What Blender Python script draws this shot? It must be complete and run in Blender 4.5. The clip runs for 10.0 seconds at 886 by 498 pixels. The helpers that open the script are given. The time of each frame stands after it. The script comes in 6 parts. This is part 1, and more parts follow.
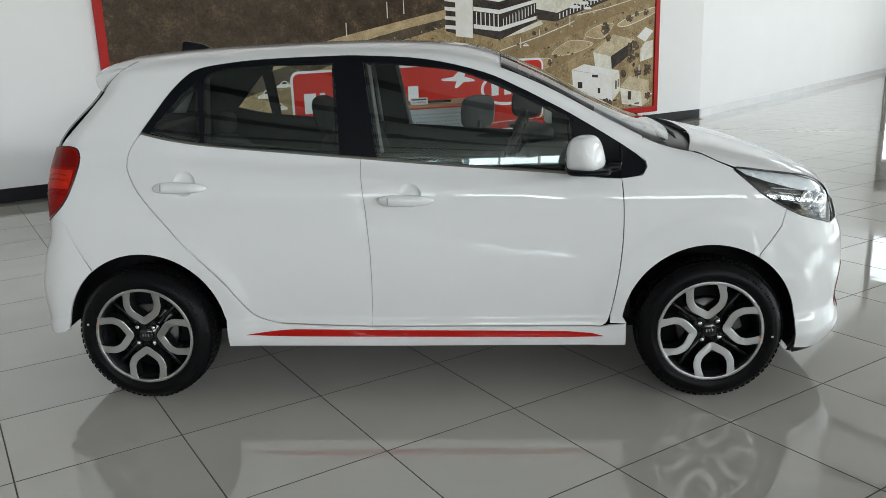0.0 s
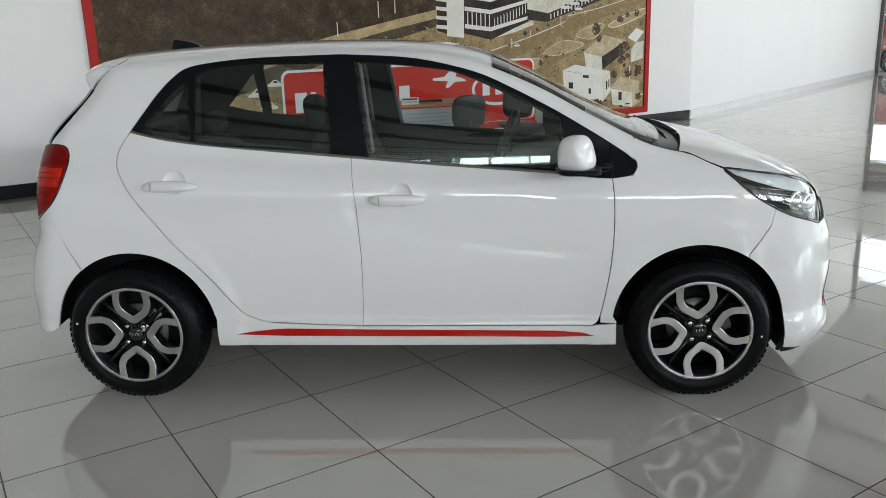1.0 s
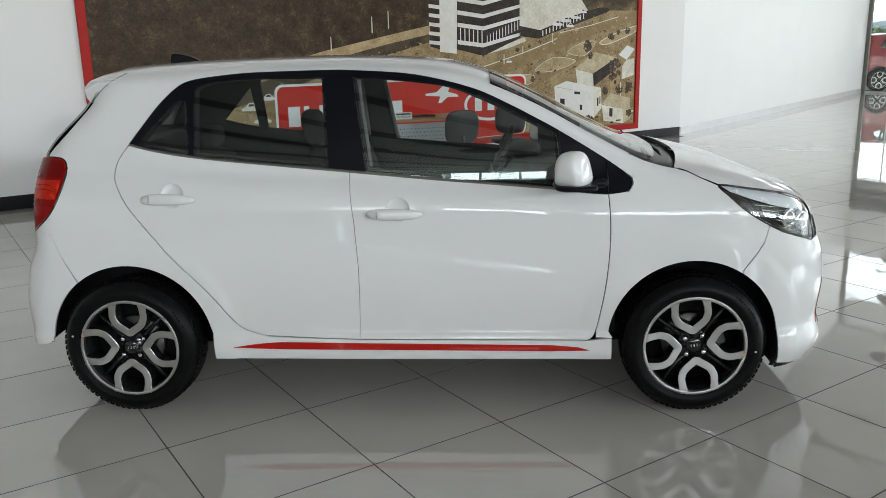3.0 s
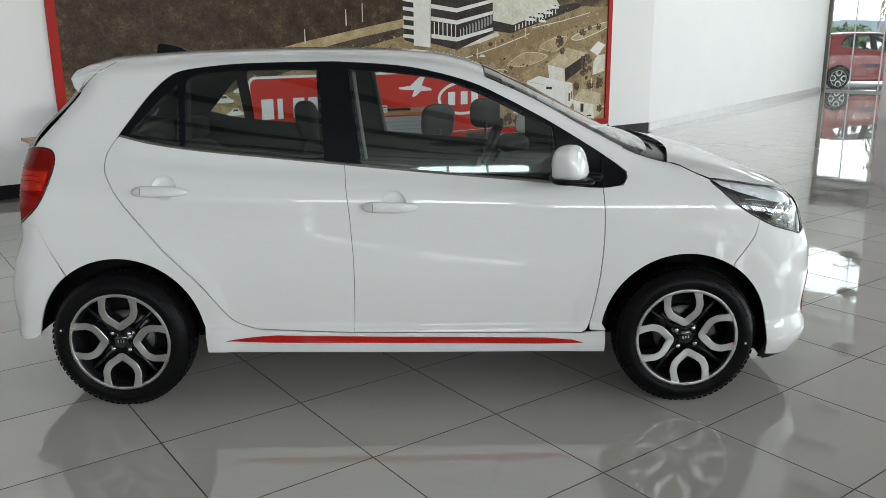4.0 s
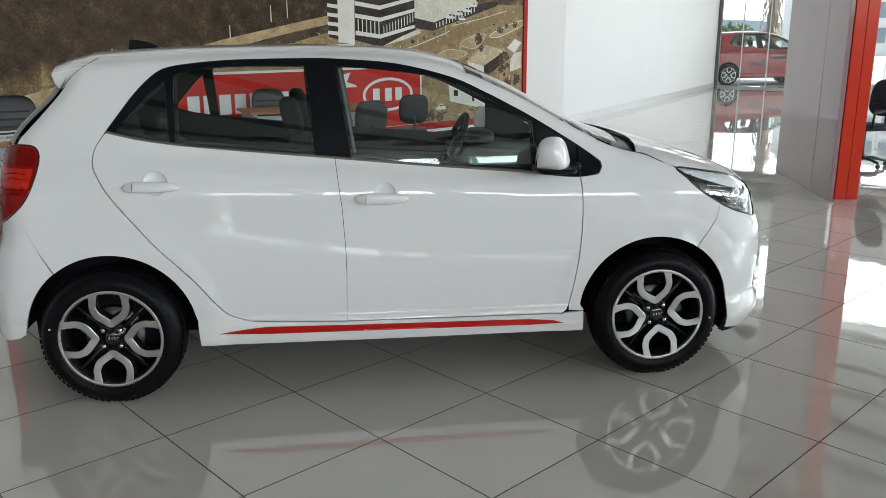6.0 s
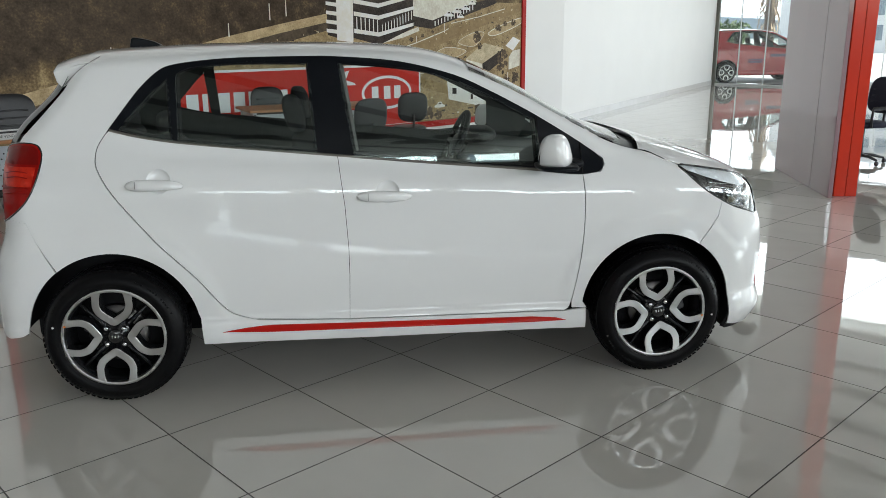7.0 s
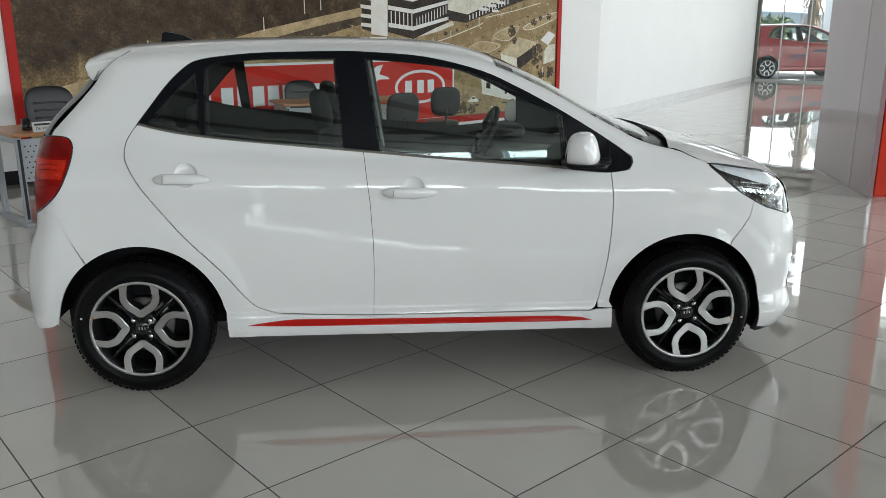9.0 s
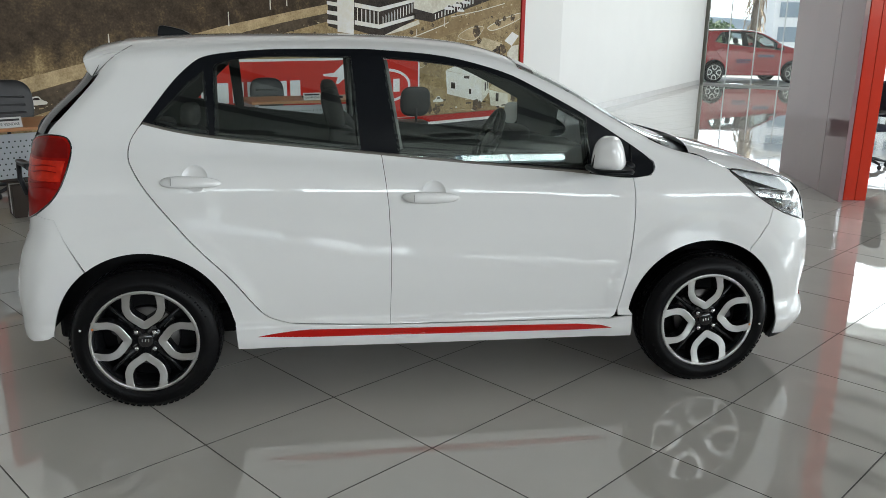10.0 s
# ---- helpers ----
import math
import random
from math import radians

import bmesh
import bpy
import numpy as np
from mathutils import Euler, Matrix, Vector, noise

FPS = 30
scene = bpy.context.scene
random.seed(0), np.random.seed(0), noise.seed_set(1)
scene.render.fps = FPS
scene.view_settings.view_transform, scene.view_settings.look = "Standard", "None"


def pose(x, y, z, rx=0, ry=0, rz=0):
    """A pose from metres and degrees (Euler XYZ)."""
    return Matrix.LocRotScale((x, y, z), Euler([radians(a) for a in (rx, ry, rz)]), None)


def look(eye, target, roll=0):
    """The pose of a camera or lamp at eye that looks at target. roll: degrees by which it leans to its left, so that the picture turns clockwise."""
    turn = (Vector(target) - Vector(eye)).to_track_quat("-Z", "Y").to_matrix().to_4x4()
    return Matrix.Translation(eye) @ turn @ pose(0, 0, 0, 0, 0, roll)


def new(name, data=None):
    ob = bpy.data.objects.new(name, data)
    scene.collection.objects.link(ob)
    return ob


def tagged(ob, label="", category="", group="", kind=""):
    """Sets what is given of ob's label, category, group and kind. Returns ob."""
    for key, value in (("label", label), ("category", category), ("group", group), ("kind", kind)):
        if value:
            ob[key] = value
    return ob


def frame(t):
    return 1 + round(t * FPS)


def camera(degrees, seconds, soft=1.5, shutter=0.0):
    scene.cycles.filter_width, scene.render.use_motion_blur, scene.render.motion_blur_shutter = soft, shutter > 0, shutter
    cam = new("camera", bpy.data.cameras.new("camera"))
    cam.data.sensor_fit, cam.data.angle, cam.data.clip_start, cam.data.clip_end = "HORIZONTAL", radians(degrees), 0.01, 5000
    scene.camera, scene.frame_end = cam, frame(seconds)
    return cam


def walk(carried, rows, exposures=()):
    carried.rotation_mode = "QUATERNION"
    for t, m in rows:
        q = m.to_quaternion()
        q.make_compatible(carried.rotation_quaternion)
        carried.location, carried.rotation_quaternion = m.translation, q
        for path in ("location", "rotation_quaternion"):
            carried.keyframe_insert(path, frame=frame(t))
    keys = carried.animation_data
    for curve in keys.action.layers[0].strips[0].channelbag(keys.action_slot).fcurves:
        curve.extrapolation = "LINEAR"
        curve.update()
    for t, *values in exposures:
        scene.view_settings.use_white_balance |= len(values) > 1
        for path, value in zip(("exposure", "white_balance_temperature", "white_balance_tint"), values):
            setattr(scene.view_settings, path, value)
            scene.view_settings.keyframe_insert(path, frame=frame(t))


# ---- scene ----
cam = camera(57.2, 10.0, soft=0.75)
PATH = [
    (0, (-1.263, -2.463, 1.505), (-0.236, -0.825, 0.994), -2.1),
    (0.5, (-1.268, -2.463, 1.504), (-0.233, -0.83, 0.994), -1.9),
    (1, (-1.265, -2.463, 1.504), (-0.219, -0.838, 0.992), -1.8),
    (1.5, (-1.273, -2.462, 1.5), (-0.194, -0.853, 1.005), -1.2),
    (2, (-1.285, -2.474, 1.502), (-0.212, -0.853, 1.032), -1.4),
    (3.5, (-1.335, -2.428, 1.511), (-0.255, -0.817, 1.022), -1.1),
    (4, (-1.414, -2.388, 1.506), (-0.269, -0.824, 1.013), -0.6),
    (4.5, (-1.512, -2.413, 1.502), (-0.332, -0.876, 1.005), -0.6),
    (5, (-1.613, -2.411, 1.505), (-0.362, -0.931, 1.012), -0.1),
    (5.5, (-1.754, -2.303, 1.512), (-0.434, -0.883, 1.021), -0.1),
    (7, (-1.82, -2.261, 1.51), (-0.488, -0.858, 1.004), -0.4),
    (7.5, (-1.814, -2.279, 1.514), (-0.506, -0.852, 1.01), -0.6),
    (8, (-1.813, -2.284, 1.518), (-0.514, -0.85, 1.011), -0.5),
    (8.5, (-1.802, -2.274, 1.516), (-0.5, -0.845, 1.003), -0.4),
    (9, (-1.775, -2.271, 1.518), (-0.507, -0.814, 0.998), -0.2),
    (9.5, (-1.813, -2.162, 1.509), (-0.523, -0.721, 0.998), 0.4),
    (10, (-1.928, -1.956, 1.515), (-0.558, -0.595, 0.994), 0.9),
]
walk(cam, [(t, look(eye, target, roll)) for t, eye, target, roll in PATH], exposures=((0.0, 1.06), (10.0, 1.06)))

# ---- world and light ----
world = bpy.data.worlds.new("sky")
scene.world = world
world.use_nodes = True
wn = world.node_tree
sky = wn.nodes.new("ShaderNodeTexSky")
sky.sky_type, sky.sun_disc = "NISHITA", False
sky.sun_elevation, sky.sun_rotation = radians(55), radians(200)
wn.links.new(sky.outputs[0], wn.nodes["Background"].inputs[0])
wn.nodes["Background"].inputs[1].default_value = 0.15

sun_data = bpy.data.lights.new("sun", "SUN")
sun_data.energy, sun_data.angle, sun_data.color = 4.5, radians(0.6), (1.0, 0.95, 0.88)
sun = new("sun", sun_data)
sun.matrix_world = look((0, 0, 30), (-5.0, 8.0, 15.0))


def window_light(name, eye, target, w, h, power, color=(0.95, 0.98, 1.0)):
    data = bpy.data.lights.new(name, "AREA")
    data.shape, data.size, data.size_y, data.energy, data.color = "RECTANGLE", w, h, power, color
    ob = new(name, data)
    ob.matrix_world = look(eye, target)
    return ob


# bays of the far south front, between solid piers
SOUTH_BAYS = ((-23.4, -18.1), (-17.0, -11.7), (-10.5, -4.6), (-3.4, 2.4), (3.6, 9.4), (10.6, 16.4), (17.6, 22.6))
SOUTH_Y = -21.0
for x0, x1 in SOUTH_BAYS:
    window_light("window_light", ((x0 + x1) / 2, SOUTH_Y - 0.3, 5.2), ((x0 + x1) / 2, 0, 5.0), x1 - x0 - 0.2, 2.4, 130 if x0 < -20 else 290)
window_light("window_light", (23.6, -4.0, 1.8), (0, -4.0, 1.7), 18.0, 2.8, 210)
window_light("window_light", (23.6, 1.6, 5.9), (0, 1.6, 5.7), 15.6, 2.1, 200)


# ---- materials ----
def surface(name, color, rough=0.5, metal=0.0, vary=0.08, scale=6.0, bump=0.0, fine=120.0, coat=0.0, spec=0.5, trans=0.0, rvary=0.0, random_tone=0.0, ior=1.5):
    m = bpy.data.materials.new(name)
    m.use_nodes = True
    nt = m.node_tree
    p = nt.nodes["Principled BSDF"]
    p.inputs["Roughness"].default_value = rough
    p.inputs["Metallic"].default_value = metal
    p.inputs["Coat Weight"].default_value = coat
    p.inputs["Coat Roughness"].default_value = 0.02
    p.inputs["Specular IOR Level"].default_value = spec
    p.inputs["Transmission Weight"].default_value = trans
    p.inputs["IOR"].default_value = ior
    co = nt.nodes.new("ShaderNodeTexCoord")
    big = nt.nodes.new("ShaderNodeTexNoise")
    big.inputs["Scale"].default_value, big.inputs["Detail"].default_value = scale, 6.0
    nt.links.new(co.outputs["Object"], big.inputs["Vector"])
    ramp = nt.nodes.new("ShaderNodeMix")
    ramp.data_type = "RGBA"
    ramp.inputs[6].default_value = (*[c * (1 - vary) for c in color], 1)
    ramp.inputs[7].default_value = (*[min(1, c * (1 + vary)) for c in color], 1)
    nt.links.new(big.outputs["Fac"], ramp.inputs[0])
    out = ramp.outputs[2]
    if random_tone:
        info = nt.nodes.new("ShaderNodeObjectInfo")
        hsv = nt.nodes.new("ShaderNodeHueSaturation")
        mr = nt.nodes.new("ShaderNodeMapRange")
        mr.inputs["To Min"].default_value, mr.inputs["To Max"].default_value = 1 - random_tone, 1 + random_tone
        nt.links.new(info.outputs["Random"], mr.inputs["Value"])
        nt.links.new(mr.outputs[0], hsv.inputs["Value"])
        nt.links.new(out, hsv.inputs["Color"])
        out = hsv.outputs[0]
    nt.links.new(out, p.inputs["Base Color"])
    if rvary:
        mr = nt.nodes.new("ShaderNodeMapRange")
        mr.inputs["To Min"].default_value, mr.inputs["To Max"].default_value = max(0, rough - rvary), rough + rvary
        nt.links.new(big.outputs["Fac"], mr.inputs["Value"])
        nt.links.new(mr.outputs[0], p.inputs["Roughness"])
    if bump:
        small = nt.nodes.new("ShaderNodeTexNoise")
        small.inputs["Scale"].default_value, small.inputs["Detail"].default_value = fine, 3.0
        nt.links.new(co.outputs["Object"], small.inputs["Vector"])
        b = nt.nodes.new("ShaderNodeBump")
        b.inputs["Strength"].default_value, b.inputs["Distance"].default_value = bump, 0.01
        nt.links.new(small.outputs["Fac"], b.inputs["Height"])
        nt.links.new(b.outputs[0], p.inputs["Normal"])
    return m


def glow(name, color, strength):
    m = bpy.data.materials.new(name)
    m.use_nodes = True
    p = m.node_tree.nodes["Principled BSDF"]
    p.inputs["Base Color"].default_value = (*color, 1)
    p.inputs["Emission Color"].default_value = (*color, 1)
    p.inputs["Emission Strength"].default_value = strength
    return m


def clear_glass(name, tint, mirror_tint=(1, 1, 1), base=0.075):
    # a thin pane: tinted see-through, with a Fresnel gloss
    m = bpy.data.materials.new(name)
    m.use_nodes = True
    nt = m.node_tree
    out = nt.nodes["Material Output"]
    tr = nt.nodes.new("ShaderNodeBsdfTransparent")
    tr.inputs[0].default_value = (*tint, 1)
    gl = nt.nodes.new("ShaderNodeBsdfGlossy")
    gl.inputs["Roughness"].default_value = 0.01
    gl.inputs["Color"].default_value = (*mirror_tint, 1)
    lw = nt.nodes.new("ShaderNodeLayerWeight")
    lw.inputs["Blend"].default_value = 0.5
    pw = nt.nodes.new("ShaderNodeMath")
    pw.operation = "POWER"
    pw.inputs[1].default_value = 4.5
    nt.links.new(lw.outputs["Facing"], pw.inputs[0])
    fr = nt.nodes.new("ShaderNodeMath")
    fr.operation = "MULTIPLY_ADD"
    fr.inputs[1].default_value, fr.inputs[2].default_value = 0.9, base
    nt.links.new(pw.outputs[0], fr.inputs[0])
    mix = nt.nodes.new("ShaderNodeMixShader")
    nt.links.new(fr.outputs[0], mix.inputs[0])
    nt.links.new(tr.outputs[0], mix.inputs[1])
    nt.links.new(gl.outputs[0], mix.inputs[2])
    nt.links.new(mix.outputs[0], out.inputs[0])
    return m


PLASTER = surface("white_plaster", (0.83, 0.83, 0.82), 0.55, vary=0.03, scale=1.2, bump=0.04, fine=60)
CEILING = surface("ceiling_paint", (0.50, 0.50, 0.49), 0.7, vary=0.04, scale=0.8)
GROUT = surface("grout", (0.11, 0.105, 0.095), 0.8, vary=0.2, scale=30)
TILE = surface("polished_tile", (0.575, 0.557, 0.512), 0.02, vary=0.07, scale=3.0, rvary=0.012, random_tone=0.035, spec=0.7, coat=0.35, bump=0.09, fine=3.2)
TILE_REST = surface("polished_tile_far", (0.575, 0.557, 0.512), 0.02, vary=0.07, scale=3.0, rvary=0.012, spec=0.7, coat=0.35, bump=0.09, fine=3.2)
SKIRT_BLACK = surface("black_skirting", (0.016, 0.016, 0.018), 0.35, vary=0.2, spec=0.15)
SKIRT_GREY = surface("grey_stone_skirting", (0.62, 0.61, 0.60), 0.3, vary=0.15, scale=4)
RED_FRAME = surface("red_lacquer", (0.42, 0.018, 0.014), 0.4, vary=0.06, spec=0.12)
RED_COLUMN = surface("red_panel", (0.58, 0.040, 0.018), 0.2, vary=0.05, scale=2, coat=0.15, spec=0.25)
PARTITION = surface("glossy_laminate", (0.33, 0.215, 0.23), 0.05, vary=0.03, scale=1.5, coat=0.5, spec=0.4)
ALU = surface("brushed_aluminium", (0.55, 0.56, 0.57), 0.32, metal=1.0, vary=0.06)
DARK_METAL = surface("dark_metal", (0.05, 0.05, 0.055), 0.4, metal=0.6)
POST_METAL = surface("bronze_post", (0.16, 0.16, 0.14), 0.4, metal=0.5)
BAFFLE = surface("screen_board", (0.42, 0.42, 0.41), 0.6, vary=0.08, scale=1.5)
SEALANT = surface("glass_sealant", (0.45, 0.46, 0.46), 0.5, vary=0.05)
CANOPY = surface("canopy_soffit", (0.50, 0.49, 0.46), 0.7, vary=0.1, scale=0.8)
CANOPY_DARK = surface("canopy_beam", (0.14, 0.14, 0.13), 0.6, vary=0.1)
PANE = clear_glass("window_glass", (0.93, 0.96, 0.95), base=0.05)
ASPHALT = surface("yard_paving", (0.42, 0.41, 0.38), 0.8, vary=0.15, scale=0.8, bump=0.2, fine=20)


# ---- building blocks ----
def part(name, bm, material, parent=None, label="", smooth=False):
    me = bpy.data.meshes.new(name)
    bm.to_mesh(me)
    bm.free()
    for m in (material if isinstance(material, (list, tuple)) else [material]):
        me.materials.append(m)
    if smooth:
        for p in me.polygons:
            p.use_smooth = True
    ob = new(name, me)
    if parent is not None:
        ob.parent = parent
    if label:
        ob["label"] = label
    return ob


def box_bm(x0, x1, y0, y1, z0, z1, bevel=0.0, seg=2, bm=None):
    own = bm is None
    b = bmesh.new()
    bmesh.ops.create_cube(b, size=1.0)
    for v in b.verts:
        v.co = Vector(((x0 + x1) / 2 + v.co.x * (x1 - x0), (y0 + y1) / 2 + v.co.y * (y1 - y0), (z0 + z1) / 2 + v.co.z * (z1 - z0)))
    if bevel:
        bmesh.ops.bevel(b, geom=list(b.edges), offset=bevel, segments=seg, affect="EDGES", profile=0.5)
    if own:
        return b
    join(bm, b)
    return bm


def join(bm, other, m=None):
    table = {}
    for v in other.verts:
        table[v] = bm.verts.new(m @ v.co if m else v.co)
    for f in other.faces:
        try:
            nf = bm.faces.new([table[v] for v in f.verts])
            nf.material_index, nf.smooth = f.material_index, f.smooth
        except ValueError:
            pass
    other.free()


def thing(name, m, label, category, group="", kind=""):
    e = new(name)
    e.empty_display_size = 0.1
    e.matrix_world = m
    return tagged(e, label, category, group, kind)


def structure(name, bm, material, label, category, smooth=False):
    return tagged(part(name, bm, material, None, "", smooth), label, category, "", "structure")


def prism_bm(points, y0, y1, bevel=0.0):
    """An outline in x and z, drawn out along y."""
    b = bmesh.new()
    a = [b.verts.new((x, y0, z)) for x, z in points]
    c = [b.verts.new((x, y1, z)) for x, z in points]
    n = len(points)
    b.faces.new(a)
    b.faces.new(list(reversed(c)))
    for i in range(n):
        b.faces.new((a[i], c[i], c[(i + 1) % n], a[(i + 1) % n]))
    bmesh.ops.recalc_face_normals(b, faces=list(b.faces))
    if bevel:
        bmesh.ops.bevel(b, geom=list(b.edges), offset=bevel, segments=2, affect="EDGES", profile=0.5)
    return b


def lathe_bm(profile, seg=48, axis="y"):
    """Turn (radius, along) pairs round an axis."""
    b = bmesh.new()
    rings = []
    for r, a in profile:
        ring = []
        for i in range(seg):
            t = 2 * math.pi * i / seg
            u, v = r * math.cos(t), r * math.sin(t)
            ring.append(b.verts.new((u, a, v) if axis == "y" else (u, v, a)))
        rings.append(ring)
    for k in range(len(rings) - 1):
        for i in range(seg):
            j = (i + 1) % seg
            b.faces.new((rings[k][i], rings[k][j], rings[k + 1][j], rings[k + 1][i]))
    bmesh.ops.remove_doubles(b, verts=list(b.verts), dist=1e-5)
    bmesh.ops.recalc_face_normals(b, faces=list(b.faces))
    for f in b.faces:
        f.smooth = True
    return b


def tube_bm(path, radius, seg=8, bm=None):
    """A round bar along a list of points."""
    b = bm if bm is not None else bmesh.new()
    pts = [Vector(p) for p in path]
    rings = []
    for i, p in enumerate(pts):
        d = (pts[min(i + 1, len(pts) - 1)] - pts[max(i - 1, 0)]).normalized()
        up = Vector((0, 0, 1)) if abs(d.z) < 0.9 else Vector((1, 0, 0))
        s = d.cross(up).normalized()
        u = s.cross(d)
        r = radius[i] if isinstance(radius, (list, tuple)) else radius
        rings.append([b.verts.new(p + r * (math.cos(2 * math.pi * k / seg) * s + math.sin(2 * math.pi * k / seg) * u)) for k in range(seg)])
    for k in range(len(rings) - 1):
        for i in range(seg):
            j = (i + 1) % seg
            f = b.faces.new((rings[k][i], rings[k][j], rings[k + 1][j], rings[k + 1][i]))
            f.smooth = True
    b.faces.new(list(reversed(rings[0])))
    b.faces.new(rings[-1])
    return b


# ---- room ----
WALL_Y = 6.85
H = 7.0
OBL0, OBL1 = Vector((9.75, 6.85, 0)), Vector((22.2, 10.75, 0))
FLOOR = structure("floor", box_bm(-24, 23.5, -21.2, 12.5, -0.12, -0.002), GROUT, "dark grout bed under the polished floor tiles", "floor")
structure("wall_north", box_bm(-24, 9.752, WALL_Y, WALL_Y + 0.2, 0, H), PLASTER, "white painted wall that carries the large mural", "wall")
structure("baseboard_north", box_bm(-24, 9.735, WALL_Y - 0.018, WALL_Y - 0.001, 0.0, 0.14), SKIRT_BLACK, "black skirting along the white mural wall", "baseboard")
ob_dir = (OBL1 - OBL0).normalized()
ob_ang = math.degrees(math.atan2(ob_dir.y, ob_dir.x))
wall_ob = structure("wall_oblique", box_bm(0, (OBL1 - OBL0).length, 0.0, 0.2, 0, H), PLASTER, "bright white wall running off towards the glazing", "wall")
wall_ob.matrix_world = pose(*OBL0, 0, 0, ob_ang)
sk = structure("baseboard_oblique", box_bm(0.02, (OBL1 - OBL0).length, -0.014, -0.001, 0, 0.13), SKIRT_GREY, "grey polished stone skirting on the white wall", "baseboard")
sk.matrix_world = pose(*OBL0, 0, 0, ob_ang)
structure("ceiling", box_bm(-24, 23.5, -21.2, 12.5, H, H + 0.15), CEILING, "pale grey showroom ceiling", "ceiling")
structure("wall_west", box_bm(-24.2, -24, -21.2, 7.05, 0, H), PLASTER, "plain white end wall of the showroom", "wall")


def glazing(name, x0, y0, x1, y1, bays, head, label, half=0.012, upper=None, metal=None):
    """A framed glass wall between two points of the plan, with a second row of panes where upper gives its sill and head."""
    d = Vector((x1 - x0, y1 - y0, 0))
    w = thing(name, pose(x0, y0, 0, 0, 0, math.degrees(math.atan2(d.y, d.x))), label, "window", kind="structure")
    n = d.length
    fr = bmesh.new()
    for i in range(bays + 1):
        x = n * i / bays
        box_bm(x - half, x + half, -0.04, 0.04, 0.0, head, bm=fr)
    box_bm(0, n, -0.052, 0.052, 0.0, 0.05, bm=fr)
    box_bm(0, n, -0.052, 0.052, head - 0.06, head, bm=fr)
    part("window_frame", fr, metal or ALU, w)
    rows = [(0.05, head - 0.06, bays)]
    if upper:
        part("lintel", box_bm(0, n, -0.1, 0.1, head, upper[0]), PLASTER, w)
        rows.append((*upper, bays // 4))
    part("lintel", box_bm(0, n, -0.1, 0.1, upper[1] if upper else head, H), PLASTER, w)
    for z0, z1, k in rows:
        for i in range(k):
            g = part("pane", box_bm(n * i / k + half + 0.001, n * (i + 1) / k - half - 0.001, -0.004, 0.004, z0, z1), PANE, w)
            g.visible_shadow = False
    return w


for i, (x0, x1) in enumerate(SOUTH_BAYS):
    glazing("window_%d" % (i + 1), x0, SOUTH_Y, x1, SOUTH_Y, 3, 6.5, "tall aluminium-framed shop window with clear glass", 0.03)
PIERS = [-24.0] + [x for bay in SOUTH_BAYS for x in bay] + [23.1]
for x0, x1 in zip(PIERS[::2], PIERS[1::2]):
    structure("wall_south", box_bm(x0, x1, SOUTH_Y - 0.1, SOUTH_Y + 0.1, 0, H), PLASTER, "white pier between the tall shop windows", "wall")
glazing("window_east", 23.35, SOUTH_Y, 22.2, 10.75, 39, 3.42, "clear glass front with thin joints and a high upper row", 0.0022, (4.75, 6.85), SEALANT)

# unseen low baffles, added to block the floor's mirror image of the south windows
for x0, x1, z in ((-16.0, -9.2, 1.8), (-8.8, -4.9, 1.98), (-4.85, -1.0, 1.93), (0.2, 5.0, 1.9)):
    structure("wall_screen", box_bm(x0, x1, -8.1, -7.98, 0.0, z, 0.006), BAFFLE, "unseen low grey baffle added to cut mirrored window light", "screen wall")

# canopy over the forecourt outside the glass front
canopy = thing("canopy", pose(22.75, 0, 3.42), "flat pale concrete canopy over the forecourt", "canopy", kind="structure")
part("slab", box_bm(-0.5, 5.8, -16.0, 16.0, 0.14, 0.34, 0.01), CANOPY, canopy)
for x in (1.2, 2.9, 4.6):
    part("beam", box_bm(x, x + 0.22, -16.0, 16.0, 0.0, 0.14), CANOPY_DARK, canopy)
for y in (-14.0, -7.0, 0.0):
    part("post", box_bm(5.3, 5.5, y, y + 0.2, -3.45, 0.14, 0.01), POST_METAL, canopy)

# glossy partition of three panels that runs back from the red column
PANEL_AT = ((7.44, 1.88), (6.95, 1.47), (6.47, 1.07), (6.05, 0.72))
for i in range(3):
    a, b = Vector((*PANEL_AT[i], 0)), Vector((*PANEL_AT[i + 1], 0))
    d = b - a
    p = structure("wall_panel", box_bm(0, d.length - 0.004, 0.0, 0.04, 0.0, H, 0.002), PARTITION, "glossy grey-lilac partition panel running back from the red column", "wall panel")
    p.matrix_world = pose(a.x, a.y, 0, 0, 0, math.degrees(math.atan2(d.y, d.x)) + (0.15, -0.12, 0.1)[i])

# red column
col = thing("column", pose(6.335, 0.725, 0, 0, 0, -45), "tall glossy red clad column standing on the tiled floor", "column", kind="structure")
part("cladding", box_bm(-0.107, -0.002, -0.12, 0.12, 0, H, 0.004), RED_COLUMN, col)
part("cladding", box_bm(0.002, 0.107, -0.12, 0.12, 0, H, 0.004), RED_COLUMN, col)

structure("trim_glass_end", box_bm(22.14, 22.21, 10.62, 10.73, 0, H), POST_METAL, "dark metal post where the wall meets the glass", "trim")

# unseen slab, added so no sun enters by the upper row of panes
structure("roof_eave", box_bm(22.3, 25.0, -21.2, 14.0, H + 0.02, H + 0.2), CANOPY, "unseen flat slab added above the glass front to block sun", "eave")

# yard outside
structure("ground", box_bm(-400, 500, -400, 500, -0.5, -0.03), ASPHALT, "pale paved yard round the showroom", "ground")


